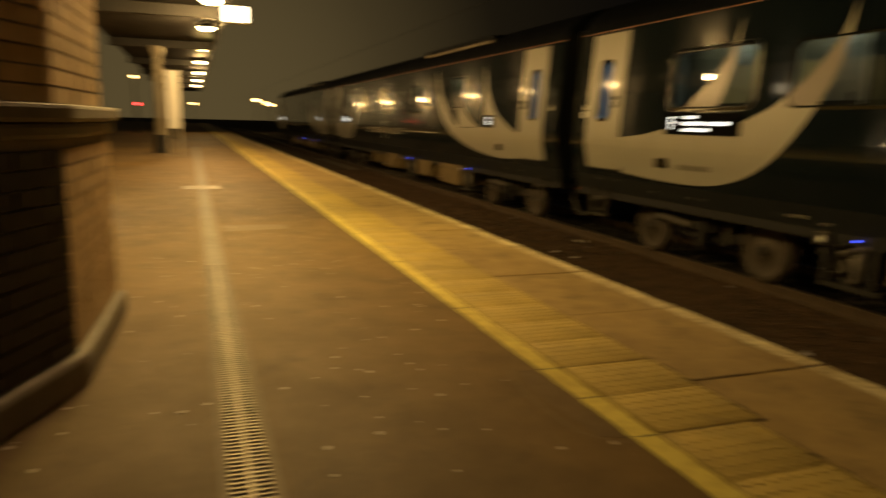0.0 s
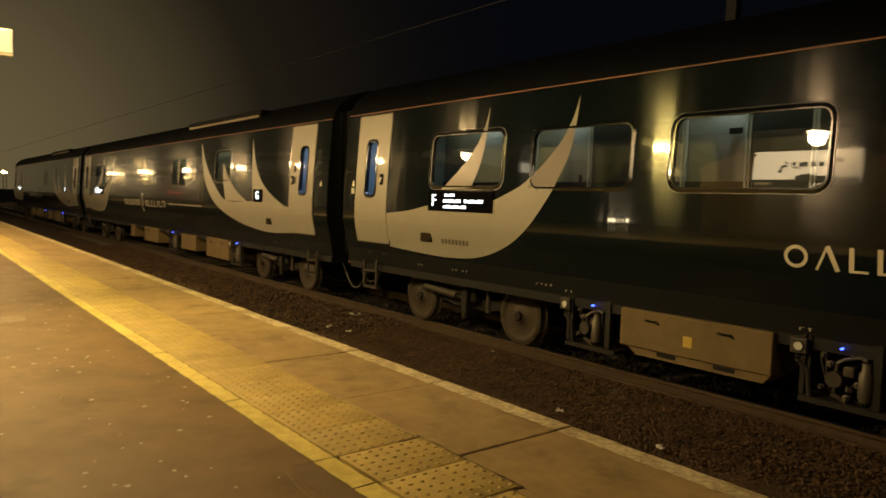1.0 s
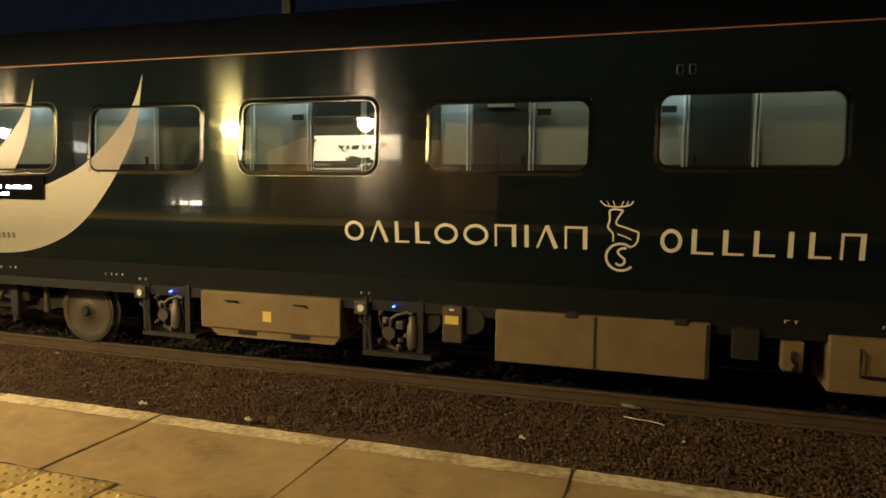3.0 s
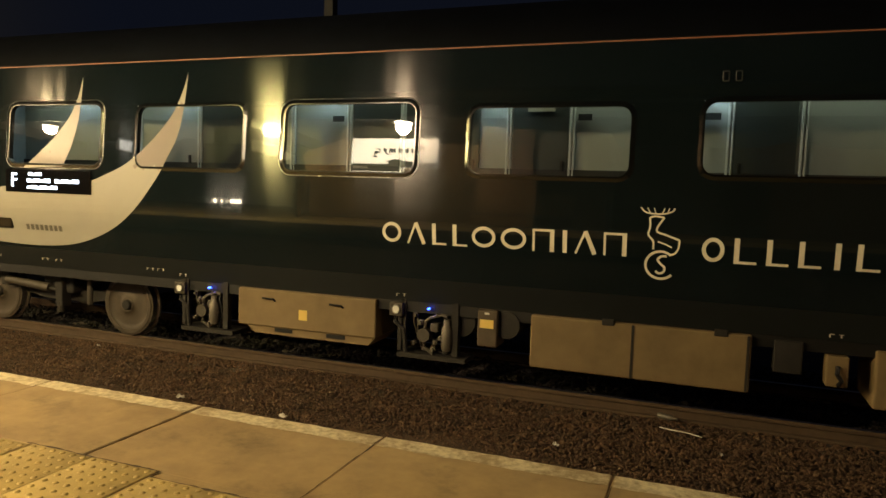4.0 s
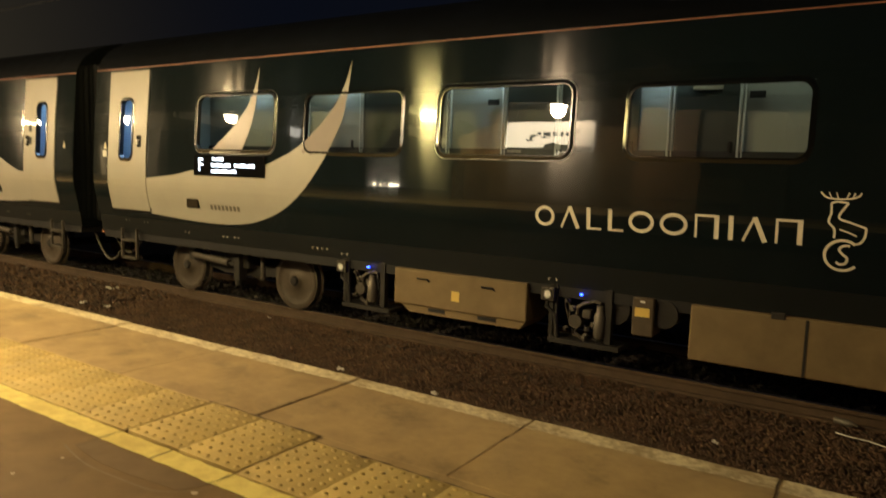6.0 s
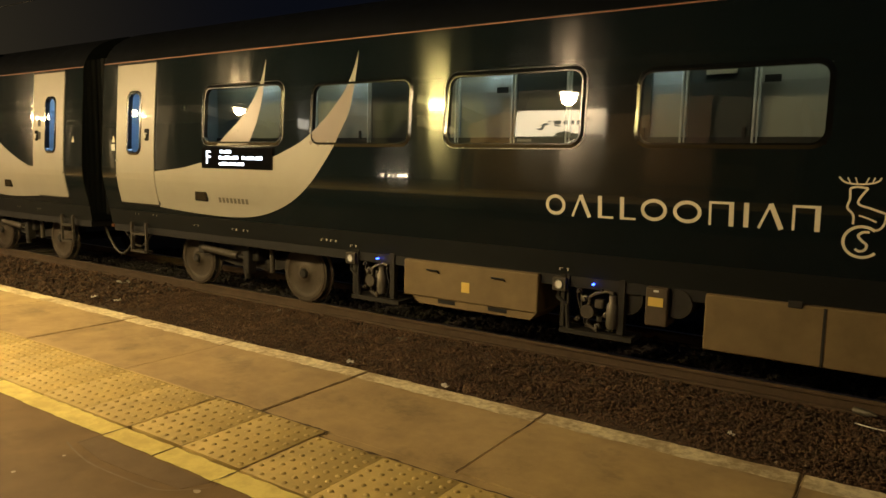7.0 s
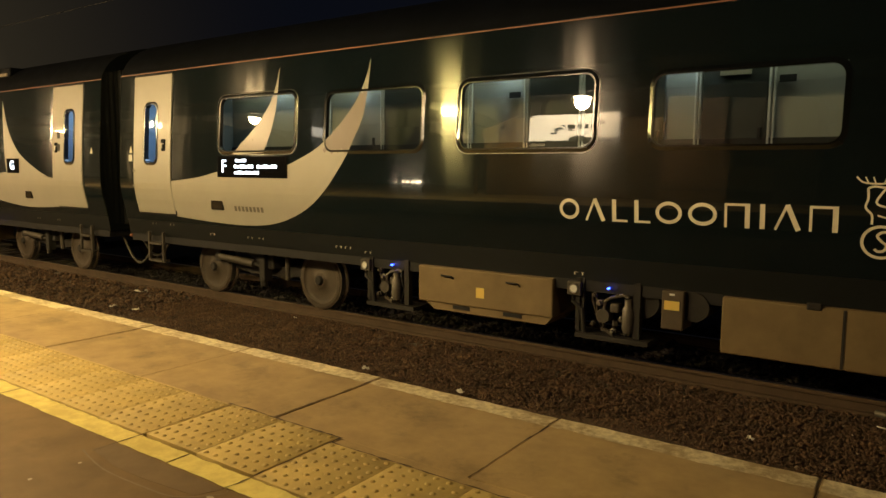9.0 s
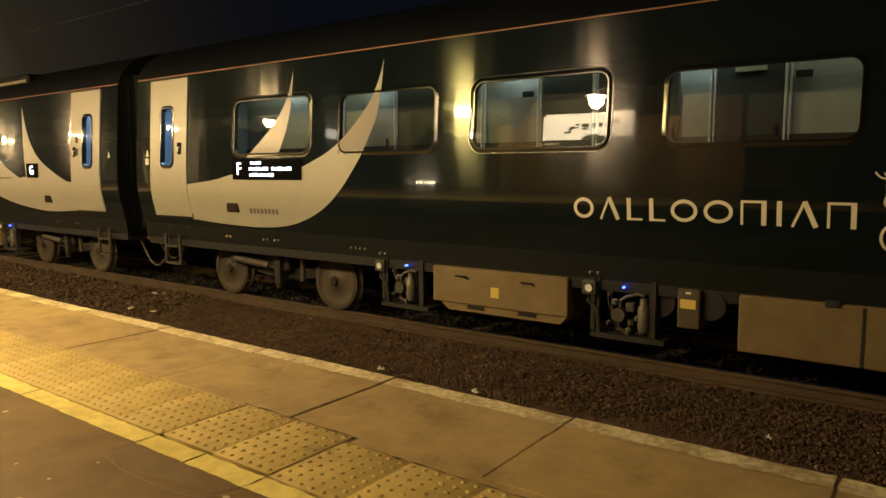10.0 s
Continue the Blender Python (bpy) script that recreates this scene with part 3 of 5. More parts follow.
def add_valve_rack(coach, x0, x1, big=True):
    """Open frame of air valves with a gauge box and a blue indicator."""
    y = YT + 0.12
    zt, zb = 0.12, -0.50
    bm = bmesh.new()
    for x in (x0 + 0.12, x1 - 0.14):
        bm_box(bm, x - 0.035, x + 0.035, y + 0.02, y + 0.10, zb + 0.04, zt)
    bm_box(bm, x0 + 0.10, x1, y - 0.02, y + 0.30, zb - 0.02, zb + 0.03)
    bm_box(bm, x0 + 0.13, x0 + 0.18, y + 0.02, y + 0.06, zb, zt)
    rack = part("valve_rack", bm, M_UNDER, coach, "dusty open frame of brake valves")
    g = part("gauge_box", box(x0, x0 + 0.16, y - 0.03, y + 0.10, -0.07, 0.08, 0.012), M_PIPE, rack)
    part("gauge_face", cyl((x0 + 0.08, y - 0.036, 0.005), (x0 + 0.08, y - 0.028, 0.005), 0.042, seg=16), M_WHITE, g)
    part("gauge_ring", lathe([(0.043, -0.012), (0.052, -0.012), (0.054, 0.006)], (x0 + 0.08, y - 0.03, 0.005), (0, 1, 0), 18), M_CHROME, g)
    part("bracket_arm", tube([(x0 + 0.06, y + 0.03, -0.05), (x0 + 0.05, y + 0.03, -0.14), (x0 + 0.16, y + 0.03, -0.22), (x0 + 0.19, y + 0.03, zb)], 0.028), M_UNDER, rack)
    xm = (x0 + x1) / 2
    part("valve_body", cyl((xm - 0.05, y + 0.0, -0.26), (xm - 0.05, y + 0.14, -0.26), 0.075, seg=18), M_PIPE, rack, smooth=True)
    part("filter_bowl", lathe([(0.0, -0.24), (0.05, -0.23), (0.062, -0.18), (0.062, 0.02), (0.04, 0.05), (0.04, 0.12), (0.0, 0.12)], (xm + 0.22 if big else xm + 0.13, y + 0.03, -0.18), (0, 0, 1), 18), M_ALLOY, rack, "bright metal filter bowl", smooth=True)
    part("pipe", tube([(xm - 0.05, y + 0.05, -0.19), (xm - 0.03, y + 0.03, -0.10), (xm + 0.03, y + 0.03, -0.06), (xm + 0.16, y + 0.03, -0.02), (xm + 0.22, y + 0.03, -0.04)], 0.018), M_ALLOY, rack)
    part("pipe", tube([(xm - 0.05, y + 0.05, -0.33), (xm - 0.06, y + 0.04, -0.40), (xm + 0.05, y + 0.04, -0.45), (xm + 0.05, y + 0.04, zb)], 0.022), M_PIPE, rack)
    part("valve_body", box(xm + 0.02, xm + 0.12, y + 0.02, y + 0.14, -0.22, -0.12, 0.02), M_PIPE, rack)
    part("indicator", lathe([(0.0, -0.03), (0.008, -0.026), (0.011, -0.012), (0.011, 0.02)], (xm + 0.01 if big else xm + 0.08, y + 0.0, 0.04), (0, 1, 0), 12), M_BLUELED, rack, "small blue indicator light")
    for k, (dx, dz, r) in enumerate(((-0.16, -0.05, 0.030), (-0.10, -0.13, 0.036), (0.10, -0.02, 0.024), (0.14, -0.28, 0.030), (-0.17, -0.36, 0.028), (0.05, -0.42, 0.034))):
        part("fitting", lathe([(0.0, -0.05), (r * 0.6, -0.05), (r * 0.6, -0.02), (r, -0.015), (r, 0.03), (0.0, 0.03)], (xm + dx, y + 0.06, dz), (0, 1, 0), 8), M_ALLOY if k % 2 else M_PIPE, rack)
    for k, (za, zb) in enumerate(((0.06, -0.30), (0.02, -0.44))):
        part("pipe", tube([(x0 + 0.24 + 0.05 * k, y + 0.10, za), (x0 + 0.25 + 0.05 * k, y + 0.09, (za + zb) / 2), (x0 + 0.30 + 0.05 * k, y + 0.10, zb), (x1 - 0.2, y + 0.12, zb - 0.02)], 0.011), M_PIPE, rack)
    part("hose", tube([(x1 - 0.2, y + 0.08, 0.08), (x1 - 0.24, y + 0.04, -0.10), (x1 - 0.20, y + 0.05, -0.28), (x1 - 0.27, y + 0.07, -0.46)], 0.016), M_BLACK, rack)
    part("nozzle", cyl((xm + 0.08, y + 0.03, -0.35), (xm + 0.08, y + 0.03, -0.30), 0.03, seg=10), M_CHROME, rack)
    return rack


def stencil(coach, x, z, w=0.14):
    """Small unreadable stencilled marks."""
    y = YT + lean(z) - 0.004
    for k, dx in enumerate((0.0, 0.55)):
        xa = x + dx * w
        stem = xa + (0.11 if k else 0.0) * w
        bm = bmesh.new()
        outline = [(xa, 0.026), (stem, 0.026), (stem, 0.0), (stem + 0.07 * w, 0.0), (stem + 0.07 * w, 0.026), (xa + 0.30 * w, 0.026), (xa + 0.30 * w, 0.035), (xa, 0.035)]
        if not k:
            outline = outline[1:]
        bm.faces.new([bm.verts.new((px, y, z + pz)) for px, pz in outline])
        part("stencil_mark", bm, M_LETTER, coach)


def crescent_outline(mirror=None):
    """The livery's crescents as pairs of edge points, large and small; mirror: reflect in this x."""
    outer = smooth_curve([(-4.93, 2.66), (-4.955, 2.34), (-5.03, 1.93), (-5.20, 1.60), (-5.37, 1.33), (-5.71, 0.945), (-6.15, 0.665), (-6.74, 0.47), (-7.38, 0.405), (-8.2, 0.415), (-9.15, 0.465)])
    inner = smooth_curve([(-4.93, 2.66), (-5.00, 2.42), (-5.15, 2.14), (-5.42, 1.85), (-5.78, 1.57), (-6.15, 1.40), (-6.6, 1.27), (-7.5, 1.24), (-7.95, 1.20), (-8.45, 1.11), (-9.15, 1.04)])
    big = list(zip(resample(outer, 56), resample(inner, 56)))
    so = smooth_curve([(-6.62, 2.66), (-6.64, 2.36), (-6.68, 2.05), (-6.78, 1.74), (-6.92, 1.48)])
    si = smooth_curve([(-6.62, 2.66), (-6.70, 2.38), (-6.84, 2.12), (-7.12, 1.83), (-7.62, 1.46)])
    small = list(zip(resample(so, 24), resample(si, 24)))
    if mirror is not None:
        big, small = ([((2 * mirror - a[0], a[1]), (2 * mirror - b[0], b[1])) for a, b in s] for s in (big, small))
    return big, small


def add_display(coach, x0, x1, z0, z1, letter, lines):
    zc = (z0 + z1) / 2
    y = YT + lean(zc)
    d = part("display", box(x0, x1, y - 0.03, y + 0.03, z0, z1, 0.008), M_SCREEN, coach, "black destination display with white lit pixels")
    cu = bpy.data.curves.new("display_letter", "FONT")
    cu.body, cu.size, cu.extrude, cu.align_x, cu.align_y = letter, (z1 - z0) * 0.86, 0.002, "CENTER", "CENTER"
    me = text_mesh(cu)
    ob = new("display_letter", me)
    me.materials.append(M_PIXEL)
    ob.parent = d
    w = x1 - x0
    ob.matrix_local = Matrix.Translation((x0 + (w * 0.11 if lines else w * 0.5), y - 0.034, zc)) @ Euler((radians(90), 0, 0)).to_matrix().to_4x4()
    if lines:
        # each word as a run of narrow bars, one for a character
        for xa, n, za, zb in ((0.29, 4, 0.74, 0.87), (0.27, 7, 0.45, 0.60), (0.60, 7, 0.45, 0.60), (0.27, 9, 0.17, 0.31)):
            for k in range(n):
                xk = x0 + w * (xa + 0.040 * k)
                tall = 1.0 if (k * 5 + n) % 3 else 0.72
                part("display_mark", box(xk, xk + w * 0.033, y - 0.036, y - 0.031, z0 + (z1 - z0) * za, z0 + (z1 - z0) * (za + (zb - za) * tall), 0.001), M_PIXEL, d)
    return d


def text_mesh(cu):
    tmp = bpy.data.objects.new("tmp_text", cu)
    scene.collection.objects.link(tmp)
    me = bpy.data.meshes.new_from_object(tmp.evaluated_get(bpy.context.evaluated_depsgraph_get()))
    bpy.data.objects.remove(tmp)
    return me


def stroke(pts, w, out=0.005):
    """A pen stroke of width w along (x, z) points on the coach side."""
    pairs = []
    n = len(pts)
    for i, (x, z) in enumerate(pts):
        a, b = pts[max(i - 1, 0)], pts[min(i + 1, n - 1)]
        d = math.hypot(b[0] - a[0], b[1] - a[1]) or 1
        nx, nz = -(b[1] - a[1]) / d * w / 2, (b[0] - a[0]) / d * w / 2
        pairs.append(((x + nx, z + nz), (x - nx, z - nz)))
    return decal(pairs, out)


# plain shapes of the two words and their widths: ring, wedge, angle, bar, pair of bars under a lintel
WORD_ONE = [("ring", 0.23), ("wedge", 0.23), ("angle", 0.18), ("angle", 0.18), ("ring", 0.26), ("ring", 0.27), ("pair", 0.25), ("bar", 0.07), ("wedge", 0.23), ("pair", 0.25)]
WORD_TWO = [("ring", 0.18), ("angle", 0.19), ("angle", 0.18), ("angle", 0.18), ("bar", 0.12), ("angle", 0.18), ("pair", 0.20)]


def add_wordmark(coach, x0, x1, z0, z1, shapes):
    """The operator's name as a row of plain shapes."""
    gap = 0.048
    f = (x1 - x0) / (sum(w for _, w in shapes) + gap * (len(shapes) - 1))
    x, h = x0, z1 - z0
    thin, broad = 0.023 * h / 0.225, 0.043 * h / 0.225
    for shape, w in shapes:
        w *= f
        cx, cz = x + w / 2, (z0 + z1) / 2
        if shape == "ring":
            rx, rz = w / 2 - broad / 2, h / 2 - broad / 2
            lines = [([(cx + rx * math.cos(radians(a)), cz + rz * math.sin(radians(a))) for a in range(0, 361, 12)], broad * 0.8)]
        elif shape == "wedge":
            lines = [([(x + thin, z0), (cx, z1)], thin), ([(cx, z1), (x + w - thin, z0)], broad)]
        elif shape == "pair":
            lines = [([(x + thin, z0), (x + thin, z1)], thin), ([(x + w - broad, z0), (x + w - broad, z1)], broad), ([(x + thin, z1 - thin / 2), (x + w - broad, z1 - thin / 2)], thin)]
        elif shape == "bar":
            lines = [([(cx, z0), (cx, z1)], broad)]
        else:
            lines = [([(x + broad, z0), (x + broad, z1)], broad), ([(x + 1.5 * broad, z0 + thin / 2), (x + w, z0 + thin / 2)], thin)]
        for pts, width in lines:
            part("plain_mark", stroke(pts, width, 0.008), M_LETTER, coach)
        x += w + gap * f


def add_emblem(coach, cx, z0, s=1.0):
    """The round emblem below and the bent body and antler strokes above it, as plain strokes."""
    w = 0.024 * s
    at = lambda pts: [(cx + s * x, z0 + s * z) for x, z in pts]
    ring = at([(0.005 + 0.137 * math.cos(radians(a)), 0.137 + 0.132 * math.sin(radians(a))) for a in range(48, 322, 9)])
    part("emblem", stroke(ring, w), M_LETTER, coach)
    part("emblem", stroke(smooth_curve(at(((0.058, 0.226), (0.010, 0.222), (-0.022, 0.190), (0.005, 0.150), (0.042, 0.115), (0.030, 0.070), (-0.012, 0.058), (-0.040, 0.078))), 6), w * 0.9), M_LETTER, coach)
    body = at(((-0.068, 0.285), (-0.072, 0.365), (-0.118, 0.425), (-0.104, 0.500), (-0.110, 0.585), (-0.060, 0.600), (0.020, 0.590), (-0.044, 0.468), (0.050, 0.425), (0.165, 0.385), (0.160, 0.310), (0.135, 0.262), (0.100, 0.242)))
    for a, b in ((0, 5), (4, 7), (6, 10), (9, 13)):
        part("emblem", stroke(smooth_curve(body[a:b], 5), w * 0.75), M_LETTER, coach)
    part("emblem", stroke(smooth_curve(at(((-0.030, 0.362), (0.040, 0.340), (0.100, 0.312))), 5), w * 0.6), M_LETTER, coach)
    part("emblem", stroke(smooth_curve(at(((-0.198, 0.680), (-0.150, 0.635), (-0.060, 0.622), (0.030, 0.628), (0.090, 0.650), (0.108, 0.680))), 5), w * 0.6), M_LETTER, coach)
    for a, b in ((-0.110, -0.135), (-0.060, -0.078), (0.000, 0.020), (0.045, 0.062)):
        part("emblem", stroke(at(((a, 0.628), (b, 0.678))), w * 0.45), M_LETTER, coach)


def make_coach(name, label, x0, x1, windows, doors, small=()):
    coach = thing(name, label, "train carriage", "coupled carriages", at=(0, 0, 0))
    holes = [w[:4] for w in windows] + [(d[0], d[1], d[2], d[3]) for d in doors] + [w[:4] for w in small]
    part("body_side", side_mesh(x0, x1, holes), M_PAINT, coach, "glossy near-black teal side", smooth=True)
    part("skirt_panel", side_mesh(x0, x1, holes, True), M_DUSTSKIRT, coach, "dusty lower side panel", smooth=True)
    # roof, ends and far side
    bm = bmesh.new()
    full = ROOFLINE + [(z, 2.68 - y) for z, y in ROOFLINE[::-1][1:]]
    rings = [[bm.verts.new((x, YT + y, z)) for z, y in full] for x in (x0, x1)]
    for k in range(len(full) - 1):
        bm.faces.new((rings[0][k], rings[1][k], rings[1][k + 1], rings[0][k + 1]))
    part("roof", bm, M_ROOF, coach, "dull dark curved roof", smooth=True)
    prof = PROFILE + full + [(z, 2.68 - y) for z, y in PROFILE[::-1]]
    for x in (x0, x1):
        bm = bmesh.new()
        bm.faces.new([bm.verts.new((x, YT + y, z)) for z, y in prof])
        part("body_end", bm, M_GLOSSBLACK, coach)
    part("far_side", box(x0, x1, YT + 2.52, YT + 2.60, 0.10, CANT), M_PAINT, coach)
    part("cantrail_stripe", decal([((x0, 2.819), (x0, 2.804)), ((x1, 2.819), (x1, 2.804))], 0.005), M_STRIPE, coach, "thin orange stripe")
    for z, w in ((3.17, 0.012),):
        yy = [y for zz, y in ROOFLINE if zz >= z][0]
        part("roof_rib", box(x0 + 0.1, x1 - 0.1, YT + yy - 0.03, YT + yy + 0.02, z, z + w), M_ROOF, coach)
    part("solebar", box(x0 + 0.05, x1 - 0.05, YT + 0.16, YT + 2.45, -0.02, 0.11), M_SKIRT, coach, "grimy dark solebar")
    # lit interior
    yb = YT + 0.95
    part("corridor_wall", box(x0 + 1.9, x1 - 1.9, yb, yb + 0.05, 0.45, 2.62), M_INTPANEL, coach)
    part("corridor_dado", box(x0 + 1.9, x1 - 1.9, yb - 0.042, yb - 0.002, 0.45, 1.60, 0.004), M_DADO, coach, "dark lower corridor panel")
    part("interior_floor", box(x0 + 0.1, x1 - 0.1, YT + 0.15, YT + 2.4, 0.40, 0.45), M_INTFLOOR, coach)
    part("interior_ceiling", box(x0 + 0.1, x1 - 0.1, YT + 0.16, YT + 2.4, 2.56, 2.61), M_INTPANEL, coach)
    for x in (x0 + 1.85, x1 - 1.85):
        part("bulkhead", box(x - 0.03, x + 0.03, YT + 0.16, YT + 2.4, 0.45, 2.56), M_LINING, coach)
    for x in (x0 + 0.05, x1 - 0.05):
        part("end_lining", box(x - 0.02, x + 0.02, YT + 0.20, YT + 2.4, 0.45, 2.56), M_LINING, coach, "pale blue vestibule lining")
    part("ceiling_light", box(x0 + 2.2, x1 - 2.2, YT + 0.72, YT + 0.78, 2.545, 2.557), M_INTLIGHT, coach, "dim pale corridor light strip")
    for x in (x0 + 1.1, x1 - 1.1):
        part("vestibule_light", box(x - 0.3, x + 0.3, YT + 0.6, YT + 1.1, 2.54, 2.555), M_VESTLIGHT, coach, "cold white vestibule light")
        part("vestibule_wall", box(x - 0.78, x + 0.70, YT + 1.45, YT + 1.5, 0.45, 2.56), M_LINING, coach)
        part("grab_pole", cyl((x + 0.12, YT + 0.75, 0.45), (x + 0.12, YT + 0.75, 2.5), 0.018, seg=8), M_CHROME, coach)
    for w in windows:
        add_window(coach, *w[:4], chrome=w[4])
    for w in small:
        add_window(coach, *w[:4], r=0.09)
    for d in doors:
        add_door(coach, d[0], d[1], d[2], d[3], d[4], d[5])
    return coach


def livery(coach, pairs, holes):
    """Silver livery on the side; where it crosses a window it is a duller film on the glass."""
    bm = decal(pairs)
    for f in bm.faces:
        c = f.calc_center_median()
        if any(h[0] < c.x < h[1] and h[2] < c.z < h[3] for h in holes):
            f.material_index = 1
    part("livery_crescent", bm, [M_SILVER, M_SILVER_WINDOW], coach, "pale silver painted crescent")


def shifted(pairs, dx):
    return [((a[0] + dx, a[1]), (b[0] + dx, b[1])) for a, b in pairs]


# ---------------------------------------------------------------- carriage with the wordmark
F_WIN = [(-7.92, -6.27, 1.50, 2.30, True), (-5.69, -4.08, 1.49, 2.26, False), (-3.53, -1.88, 1.49, 2.26, True), (-1.28, 0.36, 1.495, 2.20, False), (0.99, 2.56, 1.535, 2.23, False)]
F_DOOR = (-10.20, -9.15, 0.50, 2.76, (-9.87, -9.53, 1.33, 2.30), -9.34)
coach_f = make_coach("sleeper_carriage", "near-black teal sleeping carriage with silver crescents and lit windows", -10.65, 12.5, F_WIN, [F_DOOR])
big, small = crescent_outline()
livery(coach_f, big, F_WIN)
livery(coach_f, small, F_WIN)
add_display(coach_f, -7.93, -6.40, 1.12, 1.43, "F", True)
part("socket", box(-8.18, -7.87, YT + 0.018, YT + 0.10, 0.61, 0.78, 0.03), M_GLOSSBLACK, coach_f, "black recessed socket cover")
bm = bmesh.new()
for k in range(8):
    xa, xb = -7.62 + 0.085 * k, -7.565 + 0.085 * k
    bm.faces.new([bm.verts.new(skin(p, q, 0.010)) for p, q in ((xa, 0.615), (xb, 0.615), (xb, 0.69), (xa, 0.69))])
part("number_bars", bm, M_ALLOY, coach_f)
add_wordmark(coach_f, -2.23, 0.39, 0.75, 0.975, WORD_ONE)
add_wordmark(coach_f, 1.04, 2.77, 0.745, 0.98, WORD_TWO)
add_emblem(coach_f, 0.68, 0.55)
add_bogie(coach_f, -8.76, -6.30)
add_bogie(coach_f, 8.0, 10.4)
add_ladder(coach_f, -9.99, -9.58)
add_valve_rack(coach_f, -5.14, -4.26, big=False)
add_case(coach_f, -4.18, -2.33, -0.36, 0.085, sticker=-3.27, skid=True)
add_valve_rack(coach_f, -2.16, -1.26)
c = part("junction_box", box(-1.13, -0.91, YT + 0.08, YT + 0.4, -0.30, 0.09, 0.015), M_BOXDARK, coach_f)
part("sticker", box(-1.10, -0.95, YT + 0.075, YT + 0.09, -0.10, -0.01), M_LABELY, c)
part("sticker", box(-1.05, -1.0, YT + 0.075, YT + 0.09, 0.045, 0.065), M_WHITE, c)
part("air_tank", cyl((-0.83, YT + 0.14, -0.06), (-0.83, YT + 1.2, -0.06), 0.145, seg=24), M_UNDER, coach_f, smooth=True)
part("air_tank", cyl((-1.36, YT + 0.2, -0.08), (-1.36, YT + 1.2, -0.08), 0.17, seg=24), M_UNDER, coach_f, smooth=True)
add_case(coach_f, -0.56, 1.53, -0.46, 0.085, handles=False, seam=(0.46, 1.50))
part("junction_box", box(1.72, 1.96, YT + 0.12, YT + 0.4, -0.24, 0.06, 0.01), M_UNDER, coach_f)
c = part("connector_box", box(2.15, 2.33, YT + 0.10, YT + 0.3, -0.31, -0.03, 0.012), M_BOX, coach_f)
part("hose", tube([(2.24, YT + 0.09, -0.12), (2.23, YT + 0.05, -0.18), (2.27, YT + 0.05, -0.24), (2.25, YT + 0.09, -0.29)], 0.02), M_BLACK, c)
c = add_case(coach_f, 2.53, 4.4, -0.47, 0.05, handles=False)
part("latch", tube([(2.78, YT + 0.09, -0.06), (2.78, YT + 0.06, -0.08), (2.78, YT + 0.06, -0.29), (3.2, YT + 0.06, -0.30), (3.2, YT + 0.09, -0.30)], 0.014), M_BLACK, c)
for x, z in ((-8.35, 0.20), (-7.45, 0.20), (-7.2, 0.20), (-5.62, 0.19), (-5.45, 0.19), (-5.1, 0.15), (-2.10, 0.15), (2.16, 0.13), (2.95, 0.13), (-9.9, 0.30), (-9.4, 0.30)):
    stencil(coach_f, x, z)
part("warning_triangle", decal([((-10.3, 1.62), (-10.3, 1.62)), ((-10.345, 1.50), (-10.255, 1.50))], 0.007), M_LETTER, coach_f)
part("warning_plate", box(-10.36, -10.26, YT + lean(1.4) - 0.008, YT + lean(1.4), 1.36, 1.47, 0.004), M_WHITE, coach_f)
for x in (1.16, 1.27):
    part("vent_mark", ring_mesh(round_rect(x - 0.03, x + 0.03, 2.40, 2.50, 0.012), round_rect(x - 0.02, x + 0.02, 2.41, 2.49, 0.008), 0.003, 0.006, 0.0), M_DADO, coach_f)
# compartment doors, trims and number plates along the corridor
yb = YT + 0.95
for x in (-7.5, -5.75, -3.4, -1.22, 1.12):
    part("downlight", lathe([(0.0, -0.012), (0.05, -0.012), (0.06, -0.004), (0.06, 0.0)], (x, yb - 0.16, 2.56), (0, 0, 1), 16), M_DOWNLIGHT, coach_f, "small cold white downlight")
for x in (-0.48, 1.34, -1.52, -5.6):
    part("door_lever", box(x - 0.018, x + 0.018, yb - 0.06, yb - 0.036, 1.58, 1.70, 0.005), M_BLACK, coach_f)
for x0, x1 in ((-3.10, -2.46), (-2.38, -1.45), (-1.05, -0.42), (1.28, 1.86), (-5.40, -4.20)):
    part("compartment_door", box(x0, x1, yb - 0.035, yb, 0.5, 2.42, 0.006), M_INTDOOR, coach_f)
for x in (-5.44, -3.15, -1.10, -0.38, 1.24, 1.92, -2.42, -3.97, -6.5):
    part("trim_strip", box(x - 0.030, x - 0.006, yb - 0.05, yb, 0.5, 2.45, 0.004), M_INTTRIM, coach_f)
    part("trim_strip", box(x + 0.012, x + 0.030, yb - 0.045, yb, 0.5, 2.45, 0.004), M_INTTRIM, coach_f)
for x in (-3.30, -0.24, 1.07):
    part("number_plate", box(x - 0.075, x + 0.075, yb - 0.06, yb - 0.036, 2.14, 2.21), M_INK, coach_f)
part("sticker", box(-0.88, -0.58, yb - 0.06, yb - 0.036, 2.24, 2.33), M_CREAM, coach_f, "dim paper notice")

